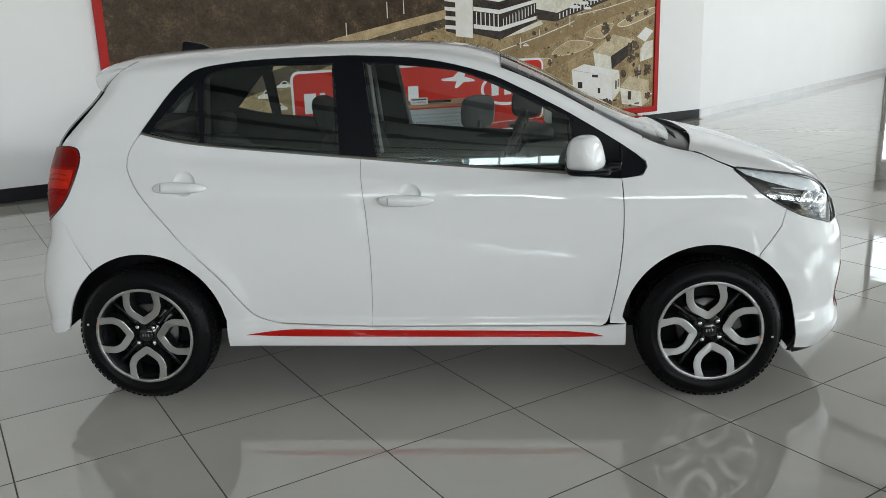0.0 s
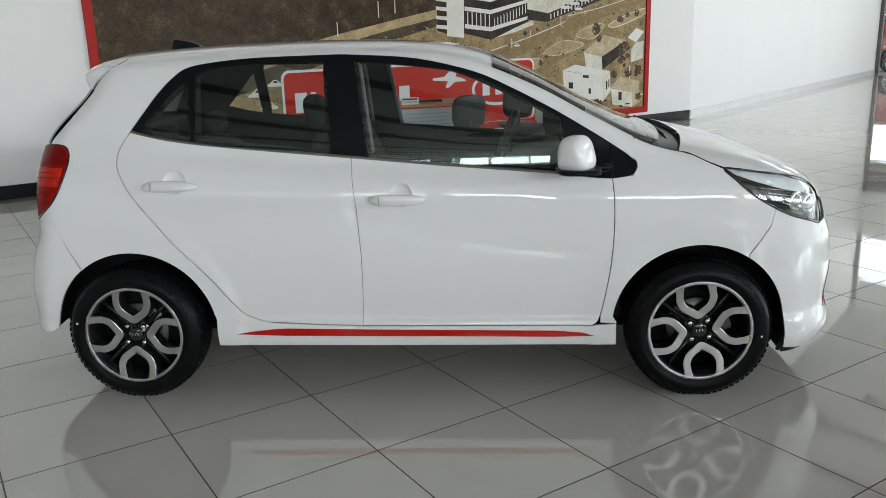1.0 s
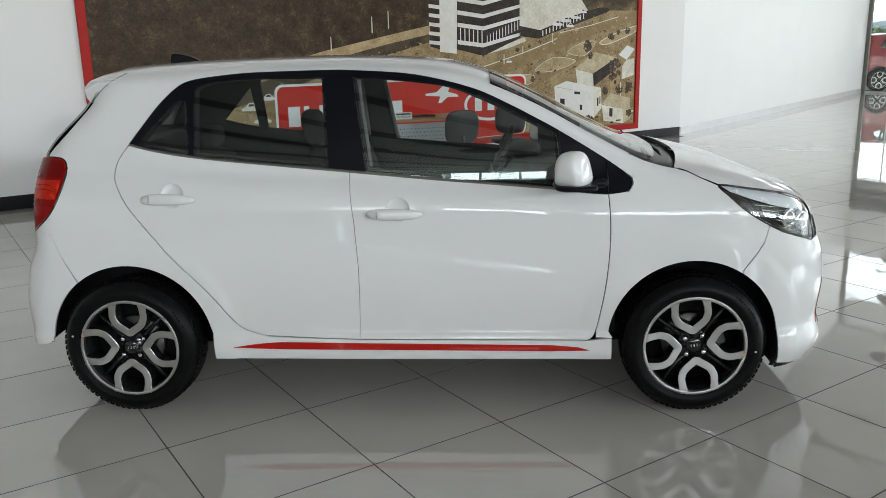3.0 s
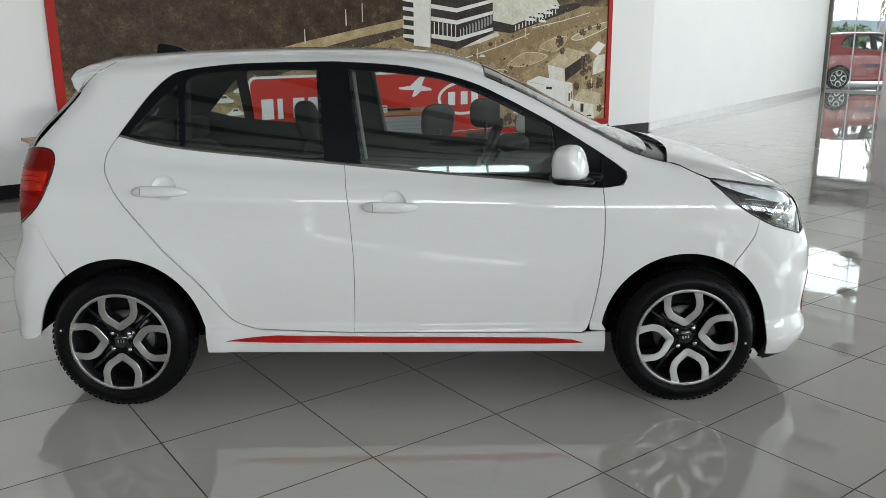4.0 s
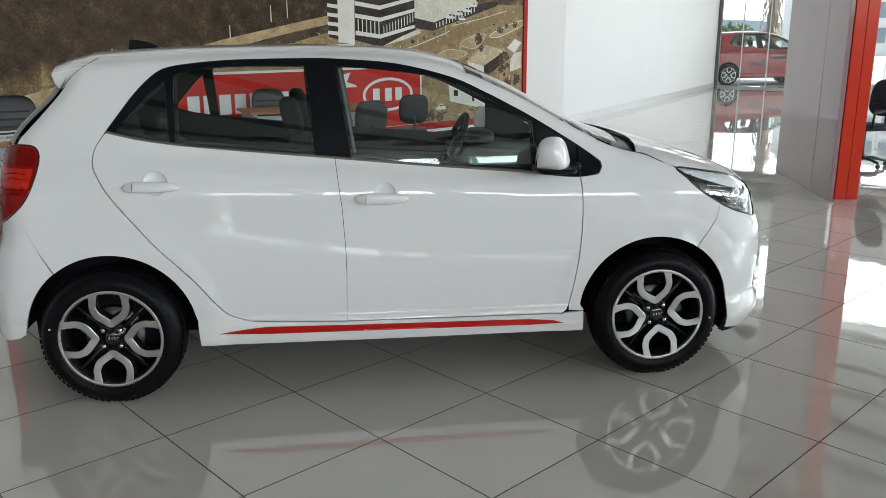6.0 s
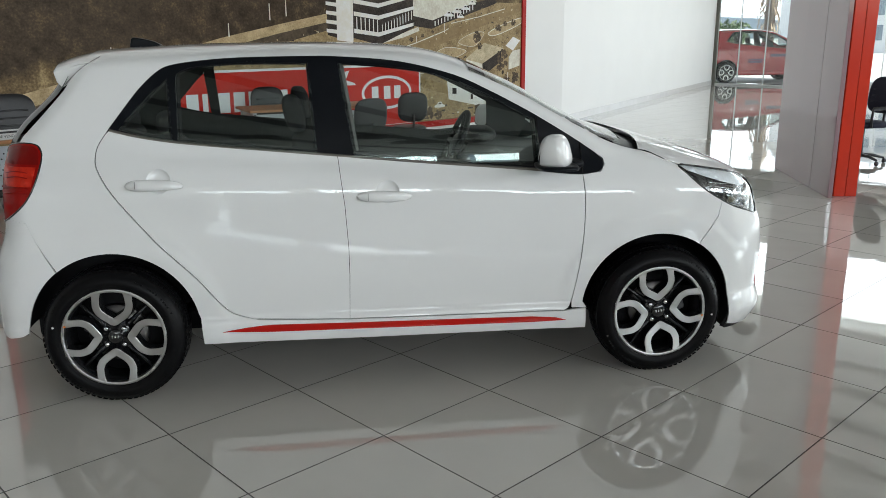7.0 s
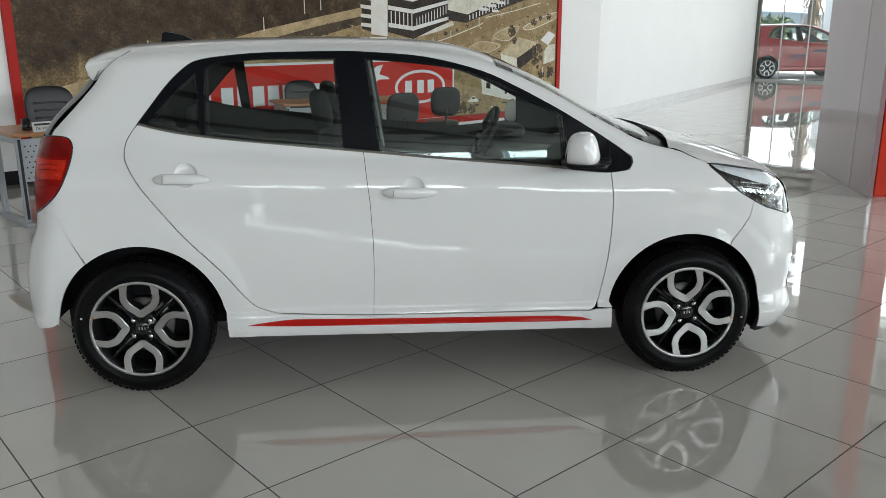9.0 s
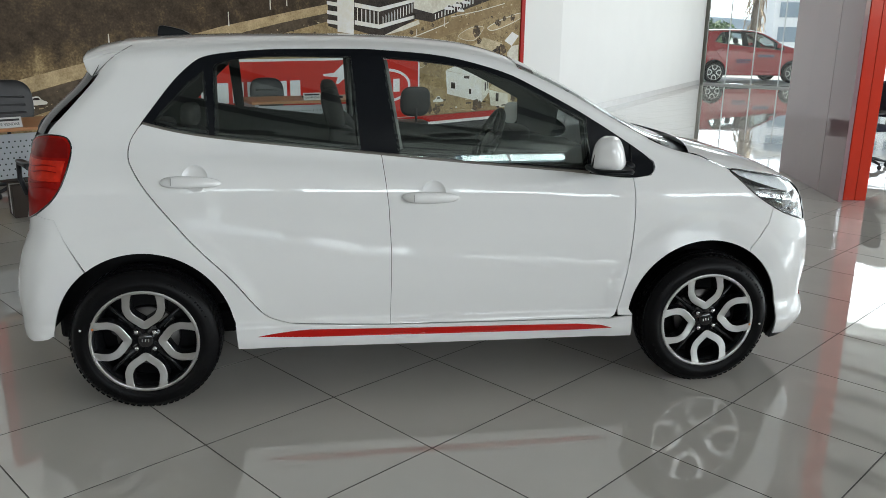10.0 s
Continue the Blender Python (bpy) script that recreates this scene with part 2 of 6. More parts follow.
# ---- white hatchback ----
PAINT = surface("white_car_paint", (0.76, 0.765, 0.755), 0.5, vary=0.012, scale=3, coat=1.0, spec=0.0)
BLACK_TRIM = surface("black_trim", (0.006, 0.007, 0.009), 0.28, vary=0.2, scale=20, spec=0.12)
GLOSS_BLACK = surface("gloss_black", (0.010, 0.010, 0.011), 0.08, vary=0.1, coat=0.4)
DARK_PLASTIC = surface("dark_plastic", (0.008, 0.008, 0.009), 0.6, vary=0.2, scale=20, bump=0.1, fine=300, spec=0.12)
RUBBER = surface("tyre_rubber", (0.0055, 0.0055, 0.006), 0.34, vary=0.3, scale=14, bump=0.1, fine=180, spec=0.10)
MACHINED = surface("machined_alloy", (0.51, 0.505, 0.50), 0.32, metal=1.0, vary=0.05, scale=8)
RIM_DARK = surface("dark_rim_paint", (0.012, 0.0125, 0.0135), 0.25, vary=0.1, spec=0.4)
STEEL = surface("bare_steel", (0.16, 0.155, 0.15), 0.45, metal=1.0, vary=0.12, scale=12)
CHROME = surface("chrome", (0.75, 0.75, 0.76), 0.08, metal=1.0, vary=0.02)
TAIL_RED = surface("tail_lens_red", (0.26, 0.006, 0.004), 0.5, vary=0.4, scale=14, spec=0.02, coat=0.3)
STRIPE_RED = surface("red_accent", (0.47, 0.010, 0.006), 0.3, vary=0.08, scale=6, coat=0.45, spec=0.1)
CLOTH = surface("seat_cloth", (0.010, 0.0105, 0.011), 0.85, vary=0.2, scale=30, bump=0.2, fine=400)
CABIN = surface("cabin_plastic", (0.006, 0.006, 0.0065), 0.6, vary=0.15, scale=15)
LINING = surface("head_lining", (0.14, 0.14, 0.135), 0.9, vary=0.05)
GLASS = clear_glass("car_glass", (0.93, 0.965, 0.95), (0.86, 1.0, 0.95), base=0.08)
GLASS_REAR = clear_glass("tinted_car_glass", (0.88, 0.925, 0.91), (0.86, 1.0, 0.95), base=0.08)
SATIN_JOINT = surface("handle_joint", (0.20, 0.20, 0.20), 0.5)
LAMP_LENS = clear_glass("lamp_lens", (0.93, 0.95, 0.96))


def curve(xs, ys):
    """A smooth line through points (cubic Hermite, no overshoot)."""
    xs, ys = np.array(xs, float), np.array(ys, float)
    d = np.diff(ys) / np.diff(xs)
    m = np.zeros(len(xs))
    m[0], m[-1] = d[0], d[-1]
    for i in range(1, len(xs) - 1):
        m[i] = 0.0 if d[i - 1] * d[i] <= 0 else 2 * d[i - 1] * d[i] / (d[i - 1] + d[i])

    def f(x):
        x = np.clip(np.asarray(x, float), xs[0], xs[-1])
        i = np.clip(np.searchsorted(xs, x, side="right") - 1, 0, len(xs) - 2)
        h = xs[i + 1] - xs[i]
        t = (x - xs[i]) / h
        return ((1 + 2 * t) * (1 - t) ** 2 * ys[i] + t * (1 - t) ** 2 * h * m[i] + t * t * (3 - 2 * t) * ys[i + 1] + t * t * (t - 1) * h * m[i + 1])
    return f


SIDE = curve([0.1, 0.2, 0.26, 0.31, 0.35, 0.45, 0.6, 0.72, 0.80, 0.83, 0.85, 0.866, 0.885, 0.905, 0.94, 1.0, 1.14, 1.25, 1.36, 1.45],
             [0.69, 0.728, 0.742, 0.736, 0.722, 0.724, 0.727, 0.7265, 0.7245, 0.7218, 0.7180, 0.7135, 0.7065, 0.6975, 0.679, 0.645, 0.603, 0.566, 0.522, 0.478])
ROOF = curve([-1.75, -1.43, -1.25, -0.83, -0.41, -0.14, 0.13, 0.29, 0.37, 0.55, 0.82, 1.0, 1.08, 1.2, 1.46, 1.6, 1.73, 1.84, 1.92],
             [1.40, 1.447, 1.466, 1.486, 1.491, 1.486, 1.466, 1.432, 1.402, 1.322, 1.175, 1.088, 1.064, 1.042, 0.977, 0.928, 0.873, 0.80, 0.72])
TAIL = curve([0.1, 0.2, 0.3, 0.45, 0.6, 0.74, 0.9, 1.02, 1.10, 1.14, 1.32, 1.45], [-1.66, -1.705, -1.76, -1.77, -1.745, -1.695, -1.685, -1.676, -1.650, -1.628, -1.462, -1.41])
NOSE = curve([0.1, 0.17, 0.25, 0.34, 0.5, 0.62, 0.7, 0.8, 0.87, 0.95, 1.05], [1.78, 1.83, 1.865, 1.845, 1.858, 1.848, 1.822, 1.79, 1.76, 1.75, 1.80])
CROWN, TAIL_L, NOSE_L = 0.10, 0.22, 0.55
WHEEL_X, WHEEL_Z, WHEEL_R = 1.195, 0.292, 0.294


CREASE_RISE = curve([-1.6, -0.8, -0.4, 0.26, 0.75, 1.1], [0.05, 0.056, 0.048, 0.034, 0.008, 0.0])
BELT_LINE = curve([-1.6, -1.19, -0.901, -0.226, 0.497, 0.84, 1.9], [1.16, 1.142, 1.084, 1.015, 0.950, 0.918, 0.90])


def half_width(x, z):
    """Half the body's width at a place of its side view."""
    x, z = np.asarray(x, float), np.asarray(z, float)
    r = np.minimum(np.hypot(x - WHEEL_X, z - WHEEL_Z), np.hypot(x + WHEEL_X, z - WHEEL_Z))
    k = np.clip((0.485 - r) / 0.05, 0, 1)
    up = np.clip((z - 0.60) / 0.22, 0, 1)
    down = np.clip((BELT_LINE(x) - z) / 0.10, 0, 1)
    lift = CREASE_RISE(x) * up * up * (3 - 2 * up) * down * down * (3 - 2 * down)
    y = SIDE(z - lift) + 0.0055 * k * k * (3 - 2 * k)
    u = np.clip((z - ROOF(x) + CROWN) / CROWN, 0, 1)
    y = y * np.maximum(0, 1 - u ** 3) ** (1 / 3)
    u = np.clip((TAIL(z) + TAIL_L - x) / TAIL_L, 0, 1)
    y = y * np.maximum(0, 1 - u ** 2.8) ** (1 / 2.8)
    u = np.clip((x - NOSE(z) + NOSE_L) / NOSE_L, 0, 1)
    return y * np.maximum(0, 1 - u ** 3.2) ** (1 / 3.2)


def solve_up(x, y):
    """The height of the body's top at (x, y)."""
    x, y = np.asarray(x, float), np.abs(np.asarray(y, float))
    lo, hi = ROOF(x) - CROWN, ROOF(x) + 0 * y
    for _ in range(40):
        mid = (lo + hi) / 2
        big = half_width(x, mid) > y
        lo, hi = np.where(big, mid, lo), np.where(big, hi, mid)
    return (lo + hi) / 2


def solve_end(y, z, front):
    """How far the nose or the tail reaches at (y, z)."""
    y, z = np.abs(np.asarray(y, float)), np.asarray(z, float)
    lo, hi = (NOSE(z) - NOSE_L, NOSE(z) + 0 * y) if front else (TAIL(z) + TAIL_L, TAIL(z) + 0 * y)
    for _ in range(40):
        mid = (lo + hi) / 2
        big = half_width(mid, z) > y
        lo, hi = np.where(big, mid, lo), np.where(big, hi, mid)
    return (lo + hi) / 2


def seam(x):
    return ROOF(x) - 0.45 * CROWN


def inside(pts, loop):
    x, z = pts[:, 0], pts[:, 1]
    res = np.zeros(len(pts), bool)
    n = len(loop)
    for i in range(n):
        (x0, z0), (x1, z1) = loop[i], loop[(i + 1) % n]
        if z0 == z1:
            continue
        cross = ((z0 > z) != (z1 > z)) & (x < (x1 - x0) * (z - z0) / (z1 - z0) + x0)
        res ^= cross
    return res


def densify(loop, step=0.025):
    out = []
    n = len(loop)
    for i in range(n):
        a, b = np.array(loop[i]), np.array(loop[(i + 1) % n])
        k = max(1, int(np.ceil(np.linalg.norm(b - a) / step)))
        out += [tuple(a + (b - a) * j / k) for j in range(k)]
    return out


def rounded(points, per=5, closed=False):
    """A Catmull-Rom line through points."""
    p = [np.array(q, float) for q in points]
    out = []
    n = len(p)
    for i in range(n if closed else n - 1):
        if closed:
            a, b, c, d = p[i - 1], p[i], p[(i + 1) % n], p[(i + 2) % n]
        else:
            a, b, c, d = p[max(i - 1, 0)], p[i], p[i + 1], p[min(i + 2, n - 1)]
        for k in range(per):
            t = k / per
            out.append(tuple(0.5 * (2 * b + (c - a) * t + (2 * a - 5 * b + 4 * c - d) * t * t + (3 * b - a - 3 * c + d) * t ** 3)))
    if not closed:
        out.append(tuple(p[-1]))
    return out


def shrink(loop, d):
    """Move an outline inwards by d."""
    p = np.array(loop)
    area = 0.5 * np.sum(p[:, 0] * np.roll(p[:, 1], -1) - np.roll(p[:, 0], -1) * p[:, 1])
    t = np.roll(p, -1, 0) - np.roll(p, 1, 0)
    t /= np.maximum(np.linalg.norm(t, axis=1, keepdims=True), 1e-9)
    nrm = np.stack([-t[:, 1], t[:, 0]], 1) * np.sign(area)
    return [tuple(q) for q in p + nrm * d]


from mathutils.geometry import delaunay_2d_cdt


PANE_LEAN = curve([0.90, 0.95, 1.0, 1.03, 1.06, 1.09, 1.13, 1.19, 1.25, 1.35, 1.45], [0.045, 0.10, 0.16, 0.238, 0.283, 0.305, 0.346, 0.382, 0.42, 0.48, 0.54])
pane_z = np.linspace(0.90, 1.45, 111)
pane_y = -np.concatenate([[0.0], np.cumsum(PANE_LEAN((pane_z[1:] + pane_z[:-1]) / 2) * np.diff(pane_z))])
pane_y += 0.586 - np.interp(1.2, pane_z, pane_y)


def pane_width(z):
    """Side glass: convex from belt to roof, tighter towards the belt."""
    return np.interp(z, pane_z, pane_y)


def side_panel(loop, side, holes=(), step=0.035, inset=0.0, flange=0.012, gap=0.0012, bm=None, pane=False):
    """A panel of the body's side, from its outline in the side view; side -1 is the right flank."""
    if gap:
        loop = shrink(loop, gap)
    loops = [densify(loop, step)] + [densify(h, step) for h in holes]
    verts, edges = [], []
    for lp in loops:
        k = len(verts)
        verts += lp
        edges += [(k + i, k + (i + 1) % len(lp)) for i in range(len(lp))]
    nb = len(verts)
    arr = np.array(loops[0])
    gx = np.arange(arr[:, 0].min(), arr[:, 0].max(), step)
    gz = np.arange(arr[:, 1].min(), arr[:, 1].max(), step)
    grid = np.array([(x, z) for x in gx for z in gz])
    ok = inside(grid, loops[0])
    for h in loops[1:]:
        ok &= ~inside(grid, h)
    grid = grid[ok]
    bnd = np.array(verts)
    if len(grid):
        d = np.min(np.hypot(grid[:, None, 0] - bnd[None, :, 0], grid[:, None, 1] - bnd[None, :, 1]), axis=1)
        grid = grid[d > step * 0.45]
        verts = verts + [tuple(g) for g in grid]
    vo, eo, fo, _, _, _ = delaunay_2d_cdt([Vector(v) for v in verts], edges, [], 0, 1e-6)
    P = np.array([tuple(v) for v in vo])
    cen = np.array([P[list(f)].mean(0) for f in fo])
    keep = inside(cen, loops[0])
    for h in loops[1:]:
        keep &= ~inside(cen, h)
    Y = np.maximum(half_width(P[:, 0], P[:, 1]) - inset, 0.0)
    if pane:
        Y = np.where(P[:, 1] < 1.12, pane_width(P[:, 1]), np.minimum(Y, pane_width(P[:, 1])))
    b = bm if bm is not None else bmesh.new()
    vs = [b.verts.new((p[0], side * y, p[1])) for p, y in zip(P, Y)]
    made = []
    for f, k in zip(fo, keep):
        if k:
            try:
                ids = f if side > 0 else list(reversed(f))
                nf = b.faces.new([vs[i] for i in reversed(ids)])
                nf.smooth = True
                made.append(nf)
            except ValueError:
                pass
    loose = [v for v in vs if not v.link_faces]
    for v in loose:
        b.verts.remove(v)
    if flange:
        rim = [e for e in b.edges if len(e.link_faces) == 1]
        if rim:
            for e in rim:
                e.smooth = False
            ret = bmesh.ops.extrude_edge_only(b, edges=rim)
            for v in [g for g in ret["geom"] if isinstance(g, bmesh.types.BMVert)]:
                v.co.y -= side * flange
            for f in [g for g in ret["geom"] if isinstance(g, bmesh.types.BMFace)]:
                f.smooth = False
    return b


# outlines in the side view: x forward from the wheelbase's middle, z up
DLO_TOP = rounded([(-1.179, 1.143), (-1.124, 1.215), (-1.053, 1.305), (-0.982, 1.372), (-0.925, 1.400), (-0.814, 1.417), (-0.646, 1.429), (-0.354, 1.433), (-0.221, 1.430), (0.041, 1.408),
                   (0.284, 1.349), (0.441, 1.279), (0.540, 1.228), (0.637, 1.175), (0.792, 1.081), (0.895, 1.013), (0.934, 0.978)], 4)
DLO_BOT = rounded([(0.937, 0.960), (0.918, 0.930), (0.840, 0.918), (0.589, 0.942), (0.497, 0.950), (0.104, 0.983), (-0.226, 1.015), (-0.513, 1.043), (-0.901, 1.084), (-1.05, 1.108), (-1.165, 1.136)], 4)
DLO = DLO_TOP + DLO_BOT
BELT = curve([-1.19, -1.05, -0.901, -0.513, -0.226, 0.104, 0.497, 0.589, 0.84, 0.92], [1.142, 1.108, 1.084, 1.043, 1.015, 0.983, 0.950, 0.942, 0.918, 0.93])
B_LINE = [(-0.233, 1.012), (-0.221, 0.91), (-0.210, 0.815), (-0.200, 0.628), (-0.200, 0.508), (-0.206, 0.313)]
R_DOOR = rounded([(-0.62, 0.329), (-0.707, 0.358), (-0.763, 0.414), (-0.849, 0.525), (-0.974, 0.658), (-1.052, 0.752), (-1.149, 0.881), (-1.205, 0.970), (-1.224, 1.021), (-1.216, 1.079), (-1.181, 1.136)], 4)
F_DOOR = rounded([(0.836, 0.918), (0.843, 0.794), (0.841, 0.657), (0.826, 0.517), (0.801, 0.381), (0.783, 0.325), (0.755, 0.306)], 4)


def belt_run(x0, x1, n=24):
    return [(x, float(BELT(x))) for x in np.linspace(x0, x1, n)]


REAR_DOOR = belt_run(-1.175, -0.236) + B_LINE + [(-0.40, 0.319)] + R_DOOR[:-1]
FRONT_DOOR = list(reversed(B_LINE)) + belt_run(-0.230, 0.83) + F_DOOR + [(0.4, 0.308)]


def arch(cx, a0, a1, r=0.352, n=30, dz=0.0):
    return [(cx + r * math.cos(radians(a)), WHEEL_Z + dz + r * math.sin(radians(a))) for a in np.linspace(a0, a1, n)]


xs_roof = np.linspace(0.93, -1.24, 60)
SEAM = [(float(x), float(seam(x))) for x in xs_roof]
FLANK = (SEAM + [(-1.29, 1.393), (-1.322, 1.357), (-1.36, 1.300), (-1.445, 1.200), (-1.520, 1.120), (-1.532, 1.098), (-1.465, 1.094), (-1.441, 1.077), (-1.433, 1.036), (-1.445, 0.97), (-1.472, 0.901), (-1.517, 0.845), (-1.575, 0.797),
                 (-1.504, 0.783), (-1.475, 0.70)] + arch(-WHEEL_X, 127, 12)
         + [(-0.842, 0.34), (-0.834, 0.229), (-0.112, 0.222), (0.858, 0.220), (0.858, 0.312), (0.79, 0.308), (0.755, 0.3025), (0.4, 0.3045), (-0.206, 0.3095), (-0.40, 0.3155), (-0.60, 0.3245)]
         + [(x - 0.003, z - 0.002) for x, z in R_DOOR[2:]] + DLO_TOP[1:-2])
FENDER = ([(x + 0.0015, z) for x, z in F_DOOR if z > 0.335] + [(0.793, 0.317), (0.862, 0.3145)] + arch(WHEEL_X, 172, 57.3)
          + [(1.3885, 0.606), (1.419, 0.647), (1.468, 0.715), (1.486, 0.785), (1.43, 0.818), (1.376, 0.858), (1.325, 0.904), (1.277, 0.947), (1.22, 0.9715), (1.167, 0.9965)]
          + [(float(x), float(seam(x)) - 0.002) for x in np.linspace(1.125, 0.936, 9)] + [(0.872, 1.031), (0.897, 1.014), (0.936, 0.980), (0.940, 0.958), (0.920, 0.928)])
BONNET_SIDE = ([(float(x), float(seam(x)) + 0.003) for x in np.linspace(1.125, 1.745, 30)] + [(1.732, 0.79), (1.712, 0.80), (1.690, 0.845), (1.636, 0.880), (1.54, 0.909), (1.417, 0.932), (1.36, 0.942), (1.281, 0.950), (1.22, 0.973), (1.168, 0.998)])
LAMP = rounded([(1.281, 0.946), (1.36, 0.938), (1.417, 0.928), (1.54, 0.905), (1.634, 0.876), (1.685, 0.842), (1.703, 0.79), (1.708, 0.704), (1.634, 0.726), (1.55, 0.755), (1.494, 0.782), (1.43, 0.818), (1.376, 0.856), (1.325, 0.902)], 4, True)
nose_edge = [(float(NOSE(z)) - 0.03, float(z)) for z in np.linspace(0.17, 0.70, 16)]
BUMPER_F = ([(1.486, 0.782), (1.468, 0.712), (1.419, 0.644), (1.388, 0.602)] + arch(WHEEL_X, 56.9, 3) + [(1.556, 0.19), (1.66, 0.172)] + nose_edge
            + [(1.712, 0.700), (1.634, 0.722), (1.55, 0.751)])
tail_edge = [(float(TAIL(z)) + 0.035, float(z)) for z in np.linspace(0.77, 0.33, 14)]
BUMPER_R = [(-1.504, 0.783), (-1.575, 0.797)] + tail_edge + [(-1.69, 0.295), (-1.63, 0.288), (-1.57, 0.300), (-1.548, 0.312)] + arch(-WHEEL_X, 178, 128) + [(-1.475, 0.70)]
TAIL_LAMP = rounded([(-1.588, 1.083), (-1.528, 1.096), (-1.465, 1.092), (-1.442, 1.072), (-1.436, 1.036), (-1.448, 0.97), (-1.475, 0.901), (-1.52, 0.845), (-1.60, 0.788), (-1.652, 0.776), (-1.668, 0.90), (-1.655, 1.0), (-1.628, 1.055)], 4, True)
F_GLASS = rounded([(-0.222, 1.404), (-0.061, 1.393), (0.10, 1.374), (0.202, 1.354), (0.342, 1.298), (0.491, 1.226), (0.632, 1.152)], 4) + [(0.640, 1.071), (0.644, 0.948), (0.55, 0.954), (0.104, 0.992), (-0.158, 1.017)]
R_GLASS = rounded([(-0.902, 1.350), (-0.885, 1.372), (-0.812, 1.394), (-0.640, 1.407), (-0.348, 1.405)], 4) + [(-0.323, 1.033), (-0.513, 1.052), (-0.893, 1.092)]
Q_GLASS = [(-0.938, 1.345), (-0.922, 1.096), (-1.03, 1.113), (-1.135, 1.142), (-1.10, 1.185), (-1.00, 1.29)]
BLACK_HOLES = (F_GLASS, R_GLASS, Q_GLASS)

def body(name, bm, side, material, parent, label=""):
    """A side panel as a part, shaded by the true slope of the body."""
    ob = part(name, bm, material, parent, label)
    me = ob.data
    co = np.array([v.co[:] for v in me.vertices])
    e = 0.003
    gx = (half_width(co[:, 0] + e, co[:, 2]) - half_width(co[:, 0] - e, co[:, 2])) / (2 * e)
    gz = (half_width(co[:, 0], co[:, 2] + e) - half_width(co[:, 0], co[:, 2] - e)) / (2 * e)
    nrm = np.stack([-gx, np.full(len(co), float(side)), -gz], 1)
    nrm /= np.linalg.norm(nrm, axis=1, keepdims=True)
    loops = [None] * len(me.loops)
    for p in me.polygons:
        for li in p.loop_indices:
            loops[li] = tuple(nrm[me.loops[li].vertex_index]) if p.use_smooth else tuple(p.normal)
    me.normals_split_custom_set(loops)
    return ob


CAR = thing("hatchback", pose(0.814, 0.941, 0.0, 0, 0, -36.605), "glossy white five-door hatchback with red sill stripes parked on polished tiles", "car")


def grid_bm(P, flip=False):
    """A sheet from a grid of points."""
    b = bmesh.new()
    vs = [[b.verts.new(tuple(p)) for p in row] for row in P]
    for i in range(len(vs) - 1):
        for j in range(len(vs[0]) - 1):
            q = [vs[i][j], vs[i][j + 1], vs[i + 1][j + 1], vs[i + 1][j]]
            try:
                f = b.faces.new(list(reversed(q)) if flip else q)
                f.smooth = True
            except ValueError:
                pass
    return b


def top_sheet(x0, x1, nx, ny=25, drop=0.0, edge=1.0, bow=0.0, bow_end=0.0):
    """Roof, screen or bonnet: the body's top between two stations, from seam to seam; bow bends its ends forward in the middle."""
    t, q = np.meshgrid(np.linspace(0, 1, nx), np.linspace(-1, 1, ny), indexing="ij")
    q = np.sign(q) * np.abs(q) ** 0.8
    x = x0 + (x1 - x0) * t + (bow * (1 - t) + bow_end * t) * (1 - q * q)
    y = q * half_width(x, seam(x)) * edge
    return grid_bm(np.stack([x, y, solve_up(x, y) - drop], 2))


def end_sheet(z0, z1, nz, front, inset, ny=25, edge=1.0, y_to=None, back=0.035):
    z, q = np.meshgrid(np.linspace(z0, z1, nz), np.linspace(-1, 1, ny), indexing="ij")
    ym = half_width(NOSE(z) - 0.03 if front else TAIL(z) + back, z) * edge
    if y_to:
        ym = np.minimum(ym, y_to)
    y = q * ym
    x = solve_end(y, z, front)
    return grid_bm(np.stack([x + (-inset if front else inset), y, z], 2), flip=front)


def surf_pose(x, z, side, out=0.0):
    """A frame on the flank: its y axis points out of the body, its x axis along it."""
    e = 0.01
    y = float(half_width(x, z))
    tx = Vector((2 * e, side * float(half_width(x + e, z) - half_width(x - e, z)), 0)).normalized()
    tz = Vector((0, side * float(half_width(x, z + e) - half_width(x, z - e)), 2 * e)).normalized()
    n = tx.cross(tz).normalized()
    if n.y * side < 0:
        n = -n
    tz = (tx.cross(n) if side < 0 else tx.cross(n)).normalized()
    if tz.z < 0:
        tz = -tz
    m = Matrix((tx, n, tz)).transposed().to_4x4()
    m.translation = Vector((x, side * y, z)) + n * out
    return m


